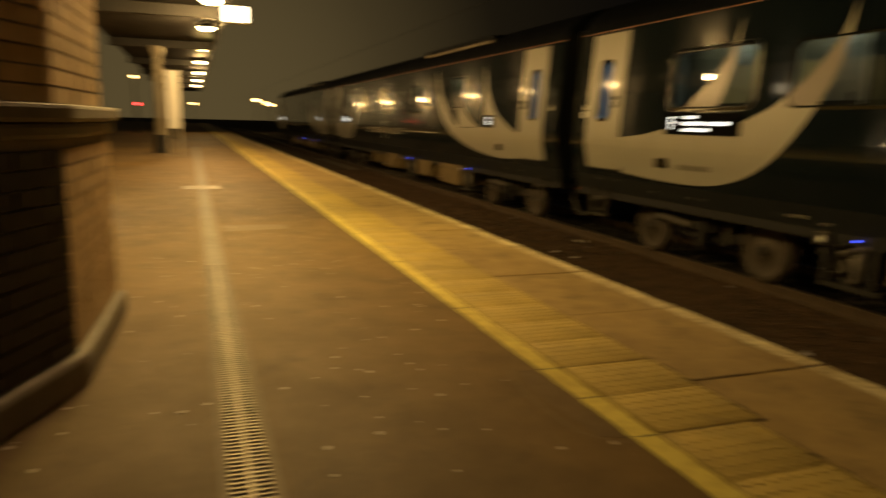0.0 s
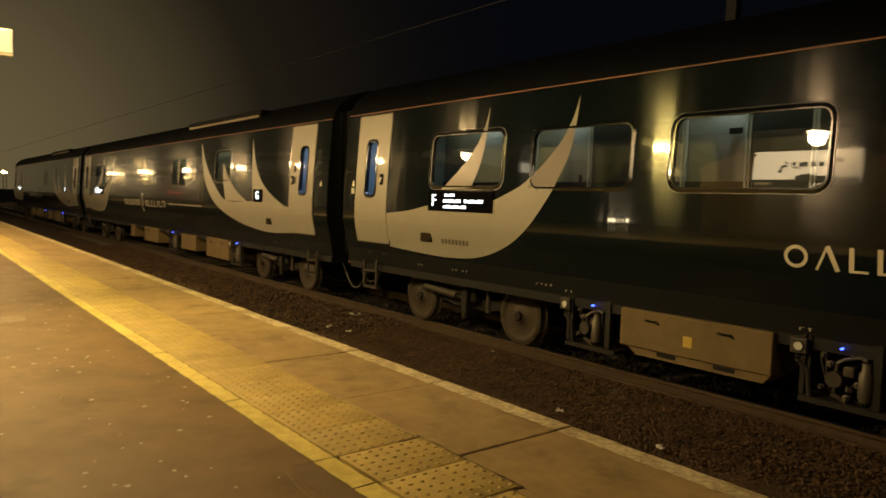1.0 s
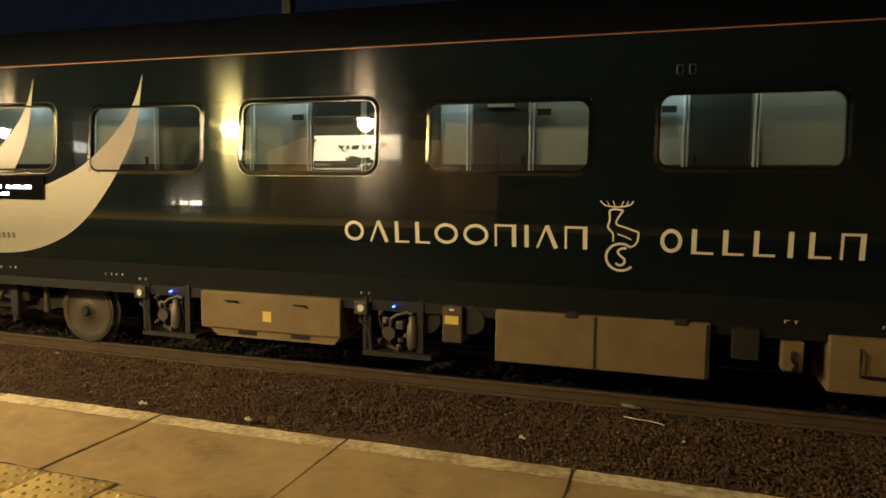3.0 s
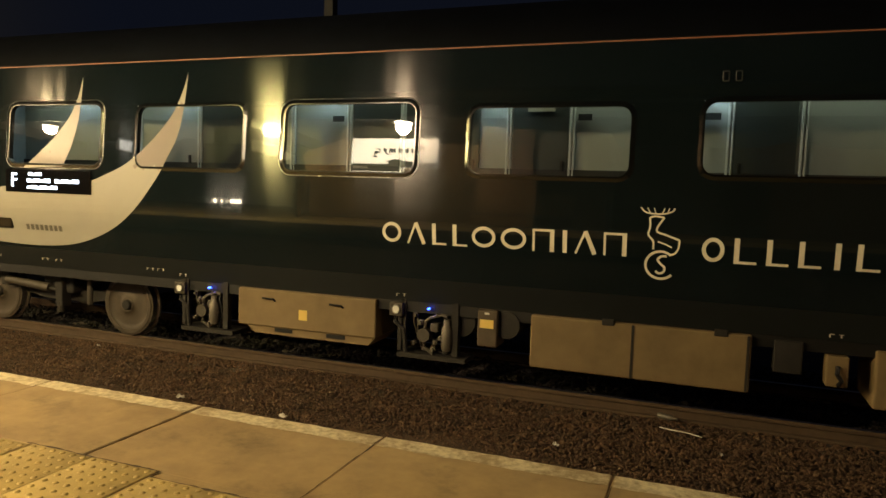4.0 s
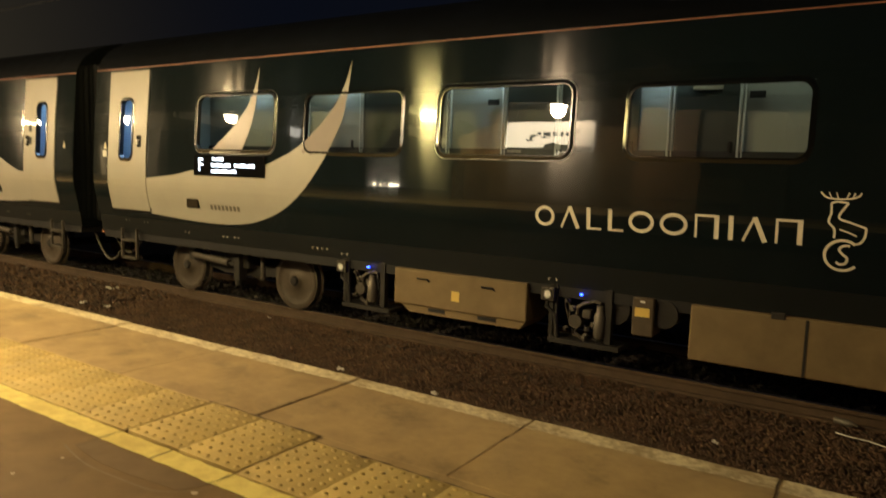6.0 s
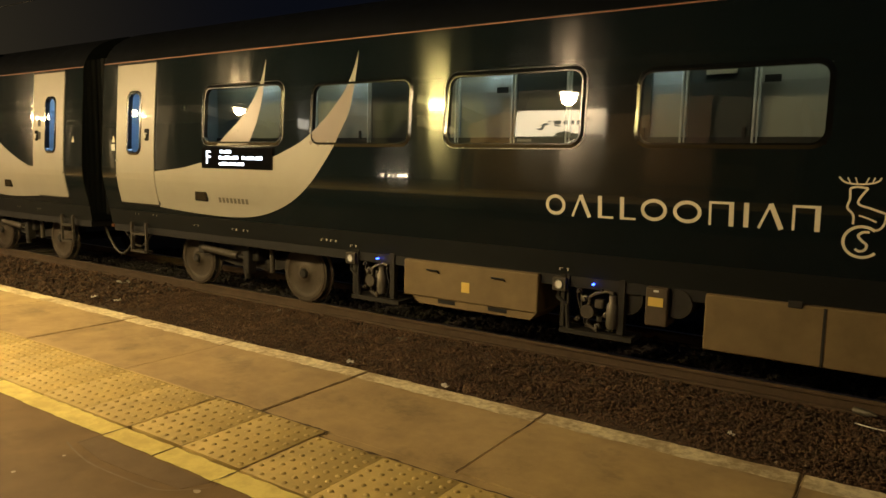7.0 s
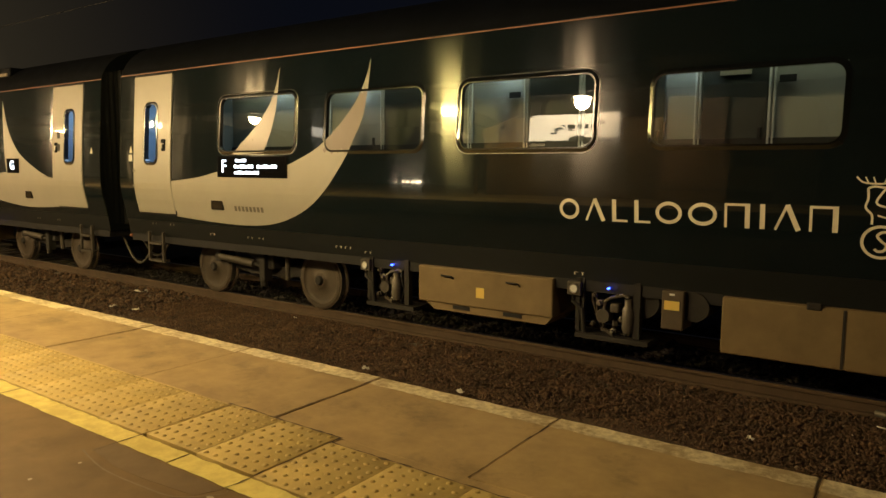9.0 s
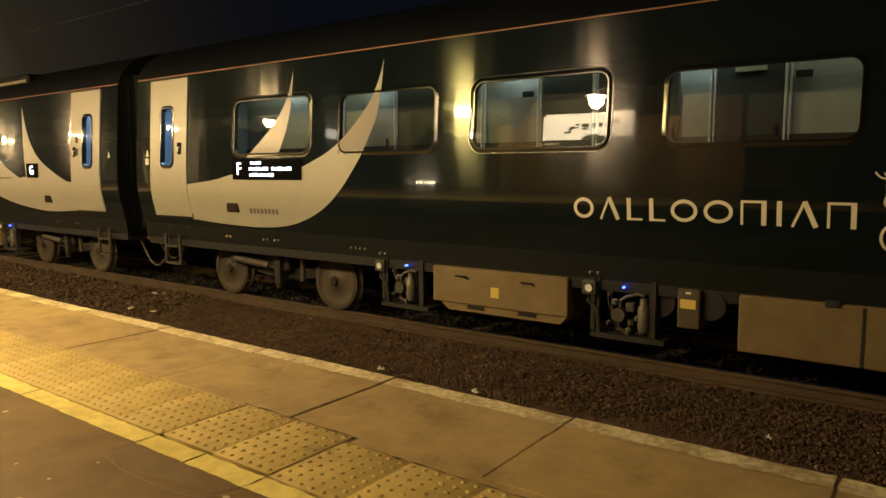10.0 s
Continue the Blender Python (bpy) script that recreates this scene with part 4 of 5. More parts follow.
# ---------------------------------------------------------------- next carriages
PITCH = 23.8
G_WIN = [(-17.55, -16.5, 1.62, 2.38, True), (-31.72, -30.07, 1.50, 2.30, True)]
G_SMALL = [(-21.27, -20.72, 1.52, 2.30), (-20.55, -19.98, 1.52, 2.30)]
G_DOORS = [(-12.98, -11.90, 0.50, 2.76, (-12.52, -12.18, 1.33, 2.30), -12.84), tuple(v - PITCH if not isinstance(v, tuple) else (v[0] - PITCH, v[1] - PITCH, v[2], v[3]) for v in (F_DOOR[0], F_DOOR[1])) + (0.50, 2.76, (-9.87 - PITCH, -9.53 - PITCH, 1.33, 2.30), -9.34 - PITCH)]
coach_g = make_coach("club_carriage", "near-black teal carriage with silver crescents, coupled behind the sleeper", -34.45, -11.3, G_WIN, G_DOORS, G_SMALL)
outer = resample(smooth_curve([(-18.75, 2.70), (-18.58, 2.15), (-18.28, 1.62), (-17.8, 1.22), (-17.2, 0.93), (-16.4, 0.70), (-15.6, 0.55), (-14.6, 0.45), (-13.9, 0.44), (-12.99, 0.48)]), 50)
inner = resample(smooth_curve([(-18.75, 2.70), (-18.3, 2.1), (-17.5, 1.5), (-16.7, 1.13), (-15.3, 1.12), (-14.9, 1.14), (-13.6, 1.08), (-12.99, 1.04)]), 50)
livery(coach_g, list(zip(outer, inner)), G_WIN)
livery(coach_g, list(zip(resample(smooth_curve([(-17.0, 2.1), (-16.9, 1.6), (-16.7, 1.12)]), 16), resample(smooth_curve([(-17.0, 2.1), (-16.6, 1.74), (-16.0, 1.38), (-15.3, 1.12)]), 16))), G_WIN)
livery(coach_g, list(zip(resample(smooth_curve([(-15.15, 2.62), (-15.08, 1.9), (-14.95, 1.14)]), 20), resample(smooth_curve([(-15.15, 2.62), (-14.86, 2.0), (-14.4, 1.54), (-13.7, 1.22), (-13.2, 1.06)]), 20))), G_WIN)
livery(coach_g, shifted(big, -PITCH), G_WIN)
livery(coach_g, shifted(small, -PITCH), G_WIN)
add_display(coach_g, -14.88, -14.38, 1.12, 1.42, "G", False)
add_display(coach_g, -7.93 - PITCH, -6.40 - PITCH, 1.12, 1.43, "G", True)
part("socket", box(-14.25, -13.95, YT + 0.018, YT + 0.10, 0.61, 0.78, 0.03), M_GLOSSBLACK, coach_g)
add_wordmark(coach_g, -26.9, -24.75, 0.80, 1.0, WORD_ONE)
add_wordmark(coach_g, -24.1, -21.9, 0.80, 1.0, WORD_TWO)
add_emblem(coach_g, -24.45, 0.62, 0.9)
add_bogie(coach_g, -15.48, -13.06)
add_bogie(coach_g, -8.70 - PITCH, -6.26 - PITCH)
add_ladder(coach_g, -12.25, -11.86)
add_ladder(coach_g, -9.99 - PITCH, -9.58 - PITCH)
add_case(coach_g, -18.4, -16.75, -0.45, 0.08)
add_valve_rack(coach_g, -16.7, -15.9, big=False)
add_case(coach_g, -20.6, -19.3, -0.40, 0.05, handles=False)
add_valve_rack(coach_g, -22.0, -21.0)
add_case(coach_g, -24.6, -23.0, -0.40, 0.08)
part("junction_box", box(-26.4, -25.9, YT + 0.1, YT + 0.5, -0.35, 0.06, 0.01), M_BOX, coach_g)
part("panel_line", decal([((-21.6, 0.93), (-21.6, 0.915)), ((-18.5, 0.93), (-18.5, 0.915))], 0.004), M_LETTER, coach_g)
for x in (-18.0, -14.0, -13.2):
    stencil(coach_g, x, 0.20)
for z in (1.62, 1.86):
    part("sign_plate", box(-12.80, -12.69, YT + lean(z) - 0.022, YT + lean(z), z - 0.07, z + 0.07, 0.006), M_INK, coach_g)
part("warning_triangle", decal([((-11.58, 1.62), (-11.58, 1.62)), ((-11.625, 1.50), (-11.535, 1.50))], 0.007), M_LETTER, coach_g)
coach_h = copy_thing(coach_g, Matrix.Translation((-PITCH, 0, 0)))


def gangway(x0, x1):
    g = thing("gangway", "black folded rubber gangway bellows between two carriages", "gangway", "gangways between carriages")
    n = 7
    for k in range(n):
        a, b = x0 + (x1 - x0) * k / n, x0 + (x1 - x0) * (k + 1) / n
        part("fold", box(a, b - 0.012, YT + 0.42 + 0.03 * (k % 2), YT + 2.2, 0.20, 3.0, 0.02), M_BLACK, g)
    part("coupler", box(x0, x1, YT + 1.15, YT + 1.5, -0.18, 0.08, 0.03), M_UNDER, g)
    xm = (x0 + x1) / 2
    for dy, sag in ((0.50, 0.52), (0.85, 0.42)):
        pts = [(x0 + (x1 - x0) * (k / 12) * 1.7 - (x1 - x0) * 0.35, YT + dy, 0.02 - sag * math.sin(math.pi * k / 12)) for k in range(13)]
        part("hose", tube(pts, 0.022), M_CABLE, g, "drooping grey hose")
    part("hose_cock", box(x0 + 0.1, x0 + 0.18, YT + 0.45, YT + 0.52, -0.02, 0.03, 0.01), M_STRIPE, g, "small orange hose cock")
    return g


gangway(-11.3, -10.65)
gangway(-11.3 - PITCH, -10.65 - PITCH)

# rooftop gutter and fairing pods that catch the platform light
for x0, x1 in ((-20.5, -15.2), (-44.0, -39.0)):
    pod = thing("roof_duct", "pale edged rooftop equipment fairing above the carriage side", "roof fairing")
    part("fairing", box(x0, x1, YT + 0.30, YT + 0.9, 3.12, 3.34, 0.03), M_ROOF, pod)
    part("edge_strip", box(x0 + 0.1, x1 - 0.1, YT + 0.275, YT + 0.30, 3.16, 3.22, 0.008), M_STONE, pod)

# ---------------------------------------------------------------- ground, track, platform
BALLAST_Z = -1.0
ground = part("ground", box(-900, 900, -900, 900, BALLAST_Z - 0.40, BALLAST_Z - 0.03), M_SOIL)
tagged(ground, "dark trackbed soil under the ballast", "ground", kind="structure")

yc = YT + 1.34
for k, ry in enumerate((yc - 0.7535, yc + 0.7535)):
    rail = thing("rail", "rusty steel running rail with a polished head", "rail", "running rails", "structure")
    part("web", box(-160, 60, ry - 0.012, ry + 0.012, RAILTOP - 0.13, RAILTOP - 0.03), M_RAIL, rail)
    part("foot", box(-160, 60, ry - 0.07, ry + 0.07, RAILTOP - 0.16, RAILTOP - 0.125, 0.008), M_RAIL, rail)
    part("head", box(-160, 60, ry - 0.035, ry + 0.035, RAILTOP - 0.045, RAILTOP - 0.002, 0.008), M_RAIL, rail)
    part("running_surface", box(-160, 60, ry - 0.026, ry + 0.026, RAILTOP - 0.003, RAILTOP), M_RAILTOP, rail)
sl = box(-0.13, 0.13, yc - 1.25, yc + 1.25, BALLAST_Z - 0.15, RAILTOP - 0.165, 0.02)
first = part("sleeper", sl, M_SLEEPER)
tagged(first, "grey concrete sleeper sunk in dusty ballast", "sleeper", "sleepers under the rails", "structure")
first.location.x = -40.0
for k in range(1, 72):
    copy_thing(first, Matrix.Translation((-40.0 + 0.65 * k, 0, 0)))


def scatter_stones(name, x0, x1, y0, y1, count, smin, smax, seed, label, mat=M_BALLAST):
    rng = np.random.default_rng(seed)
    ico = np.array([(0, 0, 1), (0.9, 0, 0.3), (0.25, 0.85, 0.25), (-0.75, 0.5, 0.2), (-0.7, -0.55, 0.3), (0.3, -0.9, 0.2), (0, 0, -0.8)])
    faces = [(0, 1, 2), (0, 2, 3), (0, 3, 4), (0, 4, 5), (0, 5, 1), (6, 2, 1), (6, 3, 2), (6, 4, 3), (6, 5, 4), (6, 1, 5)]
    x = rng.uniform(x0, x1, count)
    y = rng.uniform(y0, y1, count)
    hump = 0.010 * np.sin(x * 1.7 + 0.6 * np.sin(y * 2.3)) + 0.008 * np.sin(y * 3.1 + x * 0.8)
    rise = np.where(y < 2.0, 0.03, 0) + 0.055 * np.clip((y - 3.6) / 1.0, 0, 1)
    s = rng.uniform(smin, smax, count) * np.where(rng.random(count) < 0.06, 1.6, 1.0)
    z = BALLAST_Z + hump + rise + rng.uniform(-0.016, 0.006, count)
    a = rng.uniform(0, 6.283, count)
    tilt = rng.uniform(-0.7, 0.7, count)
    jit = rng.uniform(0.65, 1.3, (count, 7, 3))
    v = ico[None] * jit * s[:, None, None]
    ca, sa, ct, st = np.cos(a)[:, None], np.sin(a)[:, None], np.cos(tilt)[:, None], np.sin(tilt)[:, None]
    vx, vy, vz = v[..., 0], v[..., 1], v[..., 2] * 0.8
    vy, vz = vy * ct - vz * st, vy * st + vz * ct
    vx, vy = vx * ca - vy * sa, vx * sa + vy * ca
    verts = np.stack([vx + x[:, None], vy + y[:, None], vz + z[:, None]], -1).reshape(-1, 3)
    f = (np.array(faces)[None] + 7 * np.arange(count)[:, None, None]).reshape(-1, 3)
    me = bpy.data.meshes.new(name)
    me.from_pydata(verts.tolist(), [], f.tolist())
    me.materials.append(mat)
    return tagged(new(name, me), label, "ballast", kind="stuff")


scatter_stones("ballast", -9, 6.5, 1.25, 5.25, 120000, 0.009, 0.021, 3, "dusty brown ballast stones beside the platform")
scatter_stones("ballast", -30, -9, 1.25, 5.25, 20000, 0.025, 0.045, 4, "dusty brown ballast stones along the track")
# under the train the shade is put into the stone colour
scatter_stones("ballast", -14, 6.5, 5.4, 8.3, 9000, 0.028, 0.05, 5, "oily ballast stones coloured black for the shade under the train", M_OILSHADE)
scatter_stones("pale_stones", -12, 5, 1.3, 5.1, 420, 0.010, 0.020, 8, "few pale chipped stones among the ballast", M_PALESTONE)
bed = part("ballast_bed", box(-160, 60, 1.2, 5.28, BALLAST_Z - 0.1, BALLAST_Z - 0.004), M_GRIT)
# same shade colour for the bed from the near rail outwards
bed2 = part("ballast_bed", box(-160, 60, 5.28, 9.0, BALLAST_Z - 0.1, BALLAST_Z - 0.006), M_OILSHADE)
tagged(bed2, "oily bed between the rails with the train's shade in its colour", "ballast", kind="structure")
tagged(bed, "dark gritty bed between the stones", "ballast", kind="structure")

Y_LINE, Y_TACT, Y_SLAB, Y_EDGE = -0.335, -0.21, 0.31, 1.18
platform = part("platform", box(-160, 30, -30, Y_TACT - 0.004, -1.2, 0.0), M_ASPHALT)
tagged(platform, "worn brown asphalt station platform", "platform", kind="structure")
face = part("platform_wall", box(-160, 30, Y_TACT, Y_EDGE - 0.05, -1.2, -0.055), M_WALLCON)
tagged(face, "stained concrete platform face", "platform wall", kind="structure")

# painted line, in worn lengths
rng = random.Random(5)
line = thing("yellow_line", "worn yellow safety line along the platform", "painted line", kind="structure")
x = -160.0
while x < 8:
    x2 = x + (1.6 if x > -24 else 12.0)
    bm = bmesh.new()
    n = 40 if x > -24 else 4
    lo = [bm.verts.new((x + (x2 - x - 0.012) * k / n, Y_LINE + rng.uniform(-0.004, 0.004), 0.004)) for k in range(n + 1)]
    hi = [bm.verts.new((x + (x2 - x - 0.012) * k / n, Y_TACT - 0.008 + rng.uniform(-0.006, 0.002), 0.004)) for k in range(n + 1)]
    for k in range(n):
        bm.faces.new((lo[k], lo[k + 1], hi[k + 1], hi[k]))
    part("paint_stretch", bm, M_YELLOW, line)
    x = x2

# tactile paving
paving = thing("tactile_paving", "buff blister paving with rows of low domes", "tactile paving", kind="structure")


def tile_mesh(w, d, domes):
    bm = bm_box(bmesh.new(), 0.0005, w - 0.0005, 0.003, d - 0.003, -0.05, 0.006, 0.0025)
    if domes:
        nx, ny = 6, 8
        for i in range(nx):
            for j in range(ny):
                cx, cy = w * (i + 0.5) / nx, d * (j + 0.5) / ny
                rings = [[bm.verts.new((cx + r * math.cos(k * math.pi / 4), cy + r * math.sin(k * math.pi / 4), z)) for k in range(8)] for r, z in ((0.0150, 0.006), (0.0118, 0.0094), (0.0062, 0.0112))]
                for p, q in zip(rings, rings[1:]):
                    for k in range(8):
                        bm.faces.new((p[k], p[(k + 1) % 8], q[(k + 1) % 8], q[k]))
                bm.faces.new(rings[-1])
    return bm


slabs = thing("coping", "pale concrete coping slabs along the platform edge", "coping", kind="structure")
edge = thing("edge_line", "chipped off-white painted line on the platform edge", "painted line", kind="structure")
gap_fill = part("joint_bed", box(-160, 30, Y_TACT - 0.003, Y_EDGE - 0.06, -0.055, -0.02), M_SOIL, paving)

# ---------------------------------------------------------------- station building and canopy
WALL_Y = -4.4
wall = part("wall_station", box(-9, 16, WALL_Y - 0.4, WALL_Y, 0.0, 5.2), M_BACKWALL)
tagged(wall, "sandy brick station wall behind the platform", "wall", kind="structure")


def prism(pts, z0, z1, bevel=0.0):
    bm = bmesh.new()
    lo = [bm.verts.new((x, y, z0)) for x, y in pts]
    hi = [bm.verts.new((x, y, z1)) for x, y in pts]
    n = len(pts)
    bm.faces.new(lo[::-1])
    bm.faces.new(hi)
    for k in range(n):
        bm.faces.new((lo[k], lo[(k + 1) % n], hi[(k + 1) % n], hi[k]))
    if bevel:
        bmesh.ops.bevel(bm, geom=list(bm.edges), offset=bevel, segments=2, profile=0.5, affect="EDGES")
    return bm


def bay_plan(g):
    """The canted bay's outline, grown by g."""
    return [(-3.53 - g, WALL_Y + 0.01), (-3.53 - g, -2.41 + g), (-2.38 + 0.2 * g, -2.47 + g), (-0.90, -3.08 + 1.1 * g), (-0.90, WALL_Y + 0.01)]


bay = thing("wall_bay", "canted brick bay with a stone sill projecting on to the platform", "brick bay", kind="structure")
part("core", prism(bay_plan(-0.012), 1.24, 4.6), M_MORTAR, bay)
part("plinth_core", prism(bay_plan(0.018), 0.0, 1.10), M_MORTAR, bay)
part("sill", prism(bay_plan(0.085), 1.17, 1.245, 0.018), M_STONE, bay, "worn stone sill")
part("sill_moulding", prism(bay_plan(0.055), 1.10, 1.168, 0.02), M_STONE, bay)
part("base_course", prism(bay_plan(0.075), 0.0, 0.16, 0.03), M_STONE, bay)
brick_me = None


def brick_face(p0, p1, z0, z1, dark=False):
    """Courses of bricks on the face from p0 to p1."""
    global brick_me
    p0, p1 = Vector((*p0, 0)), Vector((*p1, 0))
    length = (p1 - p0).length
    way = (p1 - p0).normalized()
    row, z = 0, z0
    while z + 0.065 <= z1:
        u = -0.1125 if row % 2 else 0.0
        while u < length:
            a, b = max(u, 0.0), min(u + 0.215, length)
            if b - a > 0.03:
                if brick_me is None:
                    brick_me = part("brick", box(0, 1, -0.03, 0.012, 0, 0.065, 0.0), M_BRICK, bay).data
                    ob = bpy.data.objects["brick"]
                else:
                    ob = new("brick", brick_me)
                    ob.parent = bay
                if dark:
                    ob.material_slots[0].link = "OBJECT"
                    ob.material_slots[0].material = M_BRICKSHADE
                ob.location = p0 + way * a + Vector((0, 0, z))
                ob.location.y += rng.uniform(-0.003, 0.002)
                ob.rotation_euler = (0, 0, math.atan2(way.y, way.x))
                ob.scale = (b - a, 1, 1)
            u += 0.225
        z += 0.075
        row += 1


up, lo = bay_plan(-0.012), bay_plan(0.018)
brick_face(up[1], up[2], 1.25, 2.50)
brick_face(lo[1], lo[2], 0.165, 1.09)
brick_face(up[2], (-1.5, -2.85), 1.25, 2.0)
# lower canted face: its shade is put into the brick colour
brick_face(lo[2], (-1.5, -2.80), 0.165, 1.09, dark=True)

CANOPY_Y = -1.12
canopy = thing("canopy", "boarded platform canopy on iron beams", "canopy", kind="structure")
part("soffit", box(-70, 12, WALL_Y + 0.01, CANOPY_Y, 3.72, 3.80), M_CANOPY, canopy)
part("fascia", box(-70, 12, CANOPY_Y, CANOPY_Y + 0.05, 3.60, 4.0, 0.01), M_CANOPY, canopy)
for k in range(8):
    part("beam", box(-8.6 - 8.3 * k, -8.4 - 8.3 * k, WALL_Y + 0.01, CANOPY_Y, 3.45, 3.72, 0.015), M_DARKIRON, canopy)
part("gutter", box(-70, 12, CANOPY_Y + 0.05, CANOPY_Y + 0.15, 3.88, 3.97, 0.02), M_DARKIRON, canopy)


def platform_lamp(x):
    lamp = thing("platform_lamp", "glowing bowl lamp hanging below the canopy", "lamp", "lamps under the canopy", at=(x, LAMP_Y, LAMP_Z))
    part("rod", cyl((0, 0, 0.14), (0, 0, 0.30), 0.016, seg=10), M_DARKIRON, lamp)
    part("cap", lathe([(0.03, 0.15), (0.06, 0.14), (0.19, 0.075), (0.225, 0.02), (0.23, -0.025), (0.222, -0.025), (0.212, 0.02), (0.0, 0.05)], (0, 0, 0), (0, 0, 1), 24), M_DARKIRON, lamp, smooth=True)
    bowl = part("bowl", lathe([(0.185, 0.045), (0.19, 0.0), (0.16, -0.06), (0.09, -0.10), (0.0, -0.115)], (0, 0, 0), (0, 0, 1), 24), M_BOWL_OLD if x == -8.1 else M_BOWL, lamp, "glowing warm glass bowl", smooth=True)
    bowl.visible_shadow = False
    data = bpy.data.lights.new("platform_lamp_light", "POINT")
    data.energy, data.color, data.shadow_soft_size = LAMP_WATT.get(x, 170), LAMP_TINT.get(x, LAMP_COLOUR), 0.15
    li = new("platform_lamp_light", data)
    li.location = (x, LAMP_Y, LAMP_Z - 0.11)


for x in LAMP_X:
    platform_lamp(x)

for x in (-24.5, -41.1):
    col = thing("canopy_column", "cream iron column with a dark base", "column", "canopy columns", at=(x, -2.9, 0))
    part("base", lathe([(0.0, 0.0), (0.24, 0.0), (0.24, 0.1), (0.20, 0.16), (0.18, 0.55), (0.16, 0.60)], (0, 0, 0), (0, 0, 1), 20), M_DARKIRON, col, "dark painted base", smooth=True)
    part("shaft", lathe([(0.15, 0.60), (0.13, 1.2), (0.12, 3.1), (0.16, 3.2), (0.20, 3.3), (0.20, 3.45)], (0, 0, 0), (0, 0, 1), 20), M_CREAM, col, smooth=True)

board = thing("notice_board", "pale framed notice board on two posts", "notice board", at=(-22.0, -2.4, 0))
part("panel", box(-0.04, 0.04, -0.17, 0.17, 0.85, 2.55, 0.01), M_SIGN, board)
for dy in (-0.17, 0.17):
    part("post", box(-0.03, 0.03, dy - 0.02, dy + 0.02, 0.0, 2.6), M_CREAM, board)

# hanging signs
sign = thing("platform_sign", "lit white hanging box sign with a platform number", "sign", at=(-12.0, -1.15, 2.94))
part("case", box(-0.07, 0.07, -0.22, 0.22, -0.15, 0.15, 0.012), M_CREAM, sign)
part("face", box(0.070, 0.076, -0.20, 0.20, -0.13, 0.13), M_SIGNLIT, sign, "lit white face")
cu = bpy.data.curves.new("sign_digit", "FONT")
cu.body, cu.size, cu.extrude, cu.align_x, cu.align_y = "2", 0.22, 0.002, "CENTER", "CENTER"
me = text_mesh(cu)
me.materials.append(M_INK)
ob = new("sign_digit", me)
ob.parent = sign
ob.matrix_local = Matrix.Translation((0.08, 0, 0)) @ Euler((radians(90), 0, radians(90))).to_matrix().to_4x4()
for dy in (-0.16, 0.16):
    part("hanger", cyl((0, dy, 0.15), (0, dy, 0.78), 0.012, seg=8), M_DARKIRON, sign)

sign2 = thing("direction_sign", "pale hanging direction sign with faint print", "sign", at=(-8.15, -1.7, 2.92))
part("board", box(-0.03, 0.03, -0.82, 0.82, -0.13, 0.13, 0.01), M_SIGN, sign2)
part("lower_rail", box(-0.035, 0.035, -0.82, 0.82, -0.16, -0.135), M_CREAM, sign2)
bm = bmesh.new()
for k in range(3):
    bm_box(bm, 0.031, 0.034, 0.46, 0.62, -0.07 + 0.05 * k, -0.045 + 0.05 * k)
bm_box(bm, 0.031, 0.034, -0.1, 0.3, -0.02, 0.04)
part("print_bar", bm, M_MORTAR, sign2)
for dy in (-0.6, 0.6):
    part("hanger", cyl((0, dy, 0.13), (0, dy, 0.80), 0.012, seg=8), M_DARKIRON, sign2)

name_sign = thing("station_name_sign", "white hanging sign with an added glow and a dark lower band", "station sign", at=(-5.33, -2.02, 2.95))
# the board's glow stands in for light from the lamp beside it
part("board", box(-1.02, 1.02, -0.03, 0.03, -0.41, 0.41, 0.012), M_NAMESIGN, name_sign, "white board with an added glow")
part("lower_band", box(-1.01, 1.01, 0.030, 0.034, -0.40, -0.24), M_INK, name_sign, "dark lower band")
for k, (a, b) in enumerate(((-0.42, -0.30), (-0.24, -0.16), (-0.10, 0.06), (0.12, 0.22), (0.28, 0.36), (0.42, 0.60))):
    part("print_bar", box(a, b, 0.030, 0.033, 0.10, 0.19), M_INK, name_sign)
part("print_bar", box(-0.5, 0.1, 0.030, 0.033, -0.10, -0.065), M_INK, name_sign)
part("print_bar", box(0.16, 0.34, 0.030, 0.033, -0.10, -0.065), M_INK, name_sign)
part("print_bar", box(-0.95, -0.6, 0.034, 0.037, -0.35, -0.29), M_SIGN, name_sign)
for dx in (-0.8, 0.8):
    part("hanger", cyl((dx, 0, 0.41), (dx, 0, 0.78), 0.014, seg=8), M_DARKIRON, name_sign)

for x in (-10.3, -10.75):
    wl = thing("bollard_lamp", "low post with a small glowing lamp head", "bollard lamp", "low lamps on posts", at=(x, -3.3, 0))
    part("post", cyl((0, 0, 0), (0, 0, 1.18), 0.045, seg=14), M_DARKIRON, wl, smooth=True)
    part("head", lathe([(0.05, 1.18), (0.075, 1.22), (0.08, 1.29), (0.05, 1.34), (0.0, 1.35)], (0, 0, 0), (0, 0, 1), 16), M_BOLLARD, wl, "glowing warm lamp head", smooth=True)

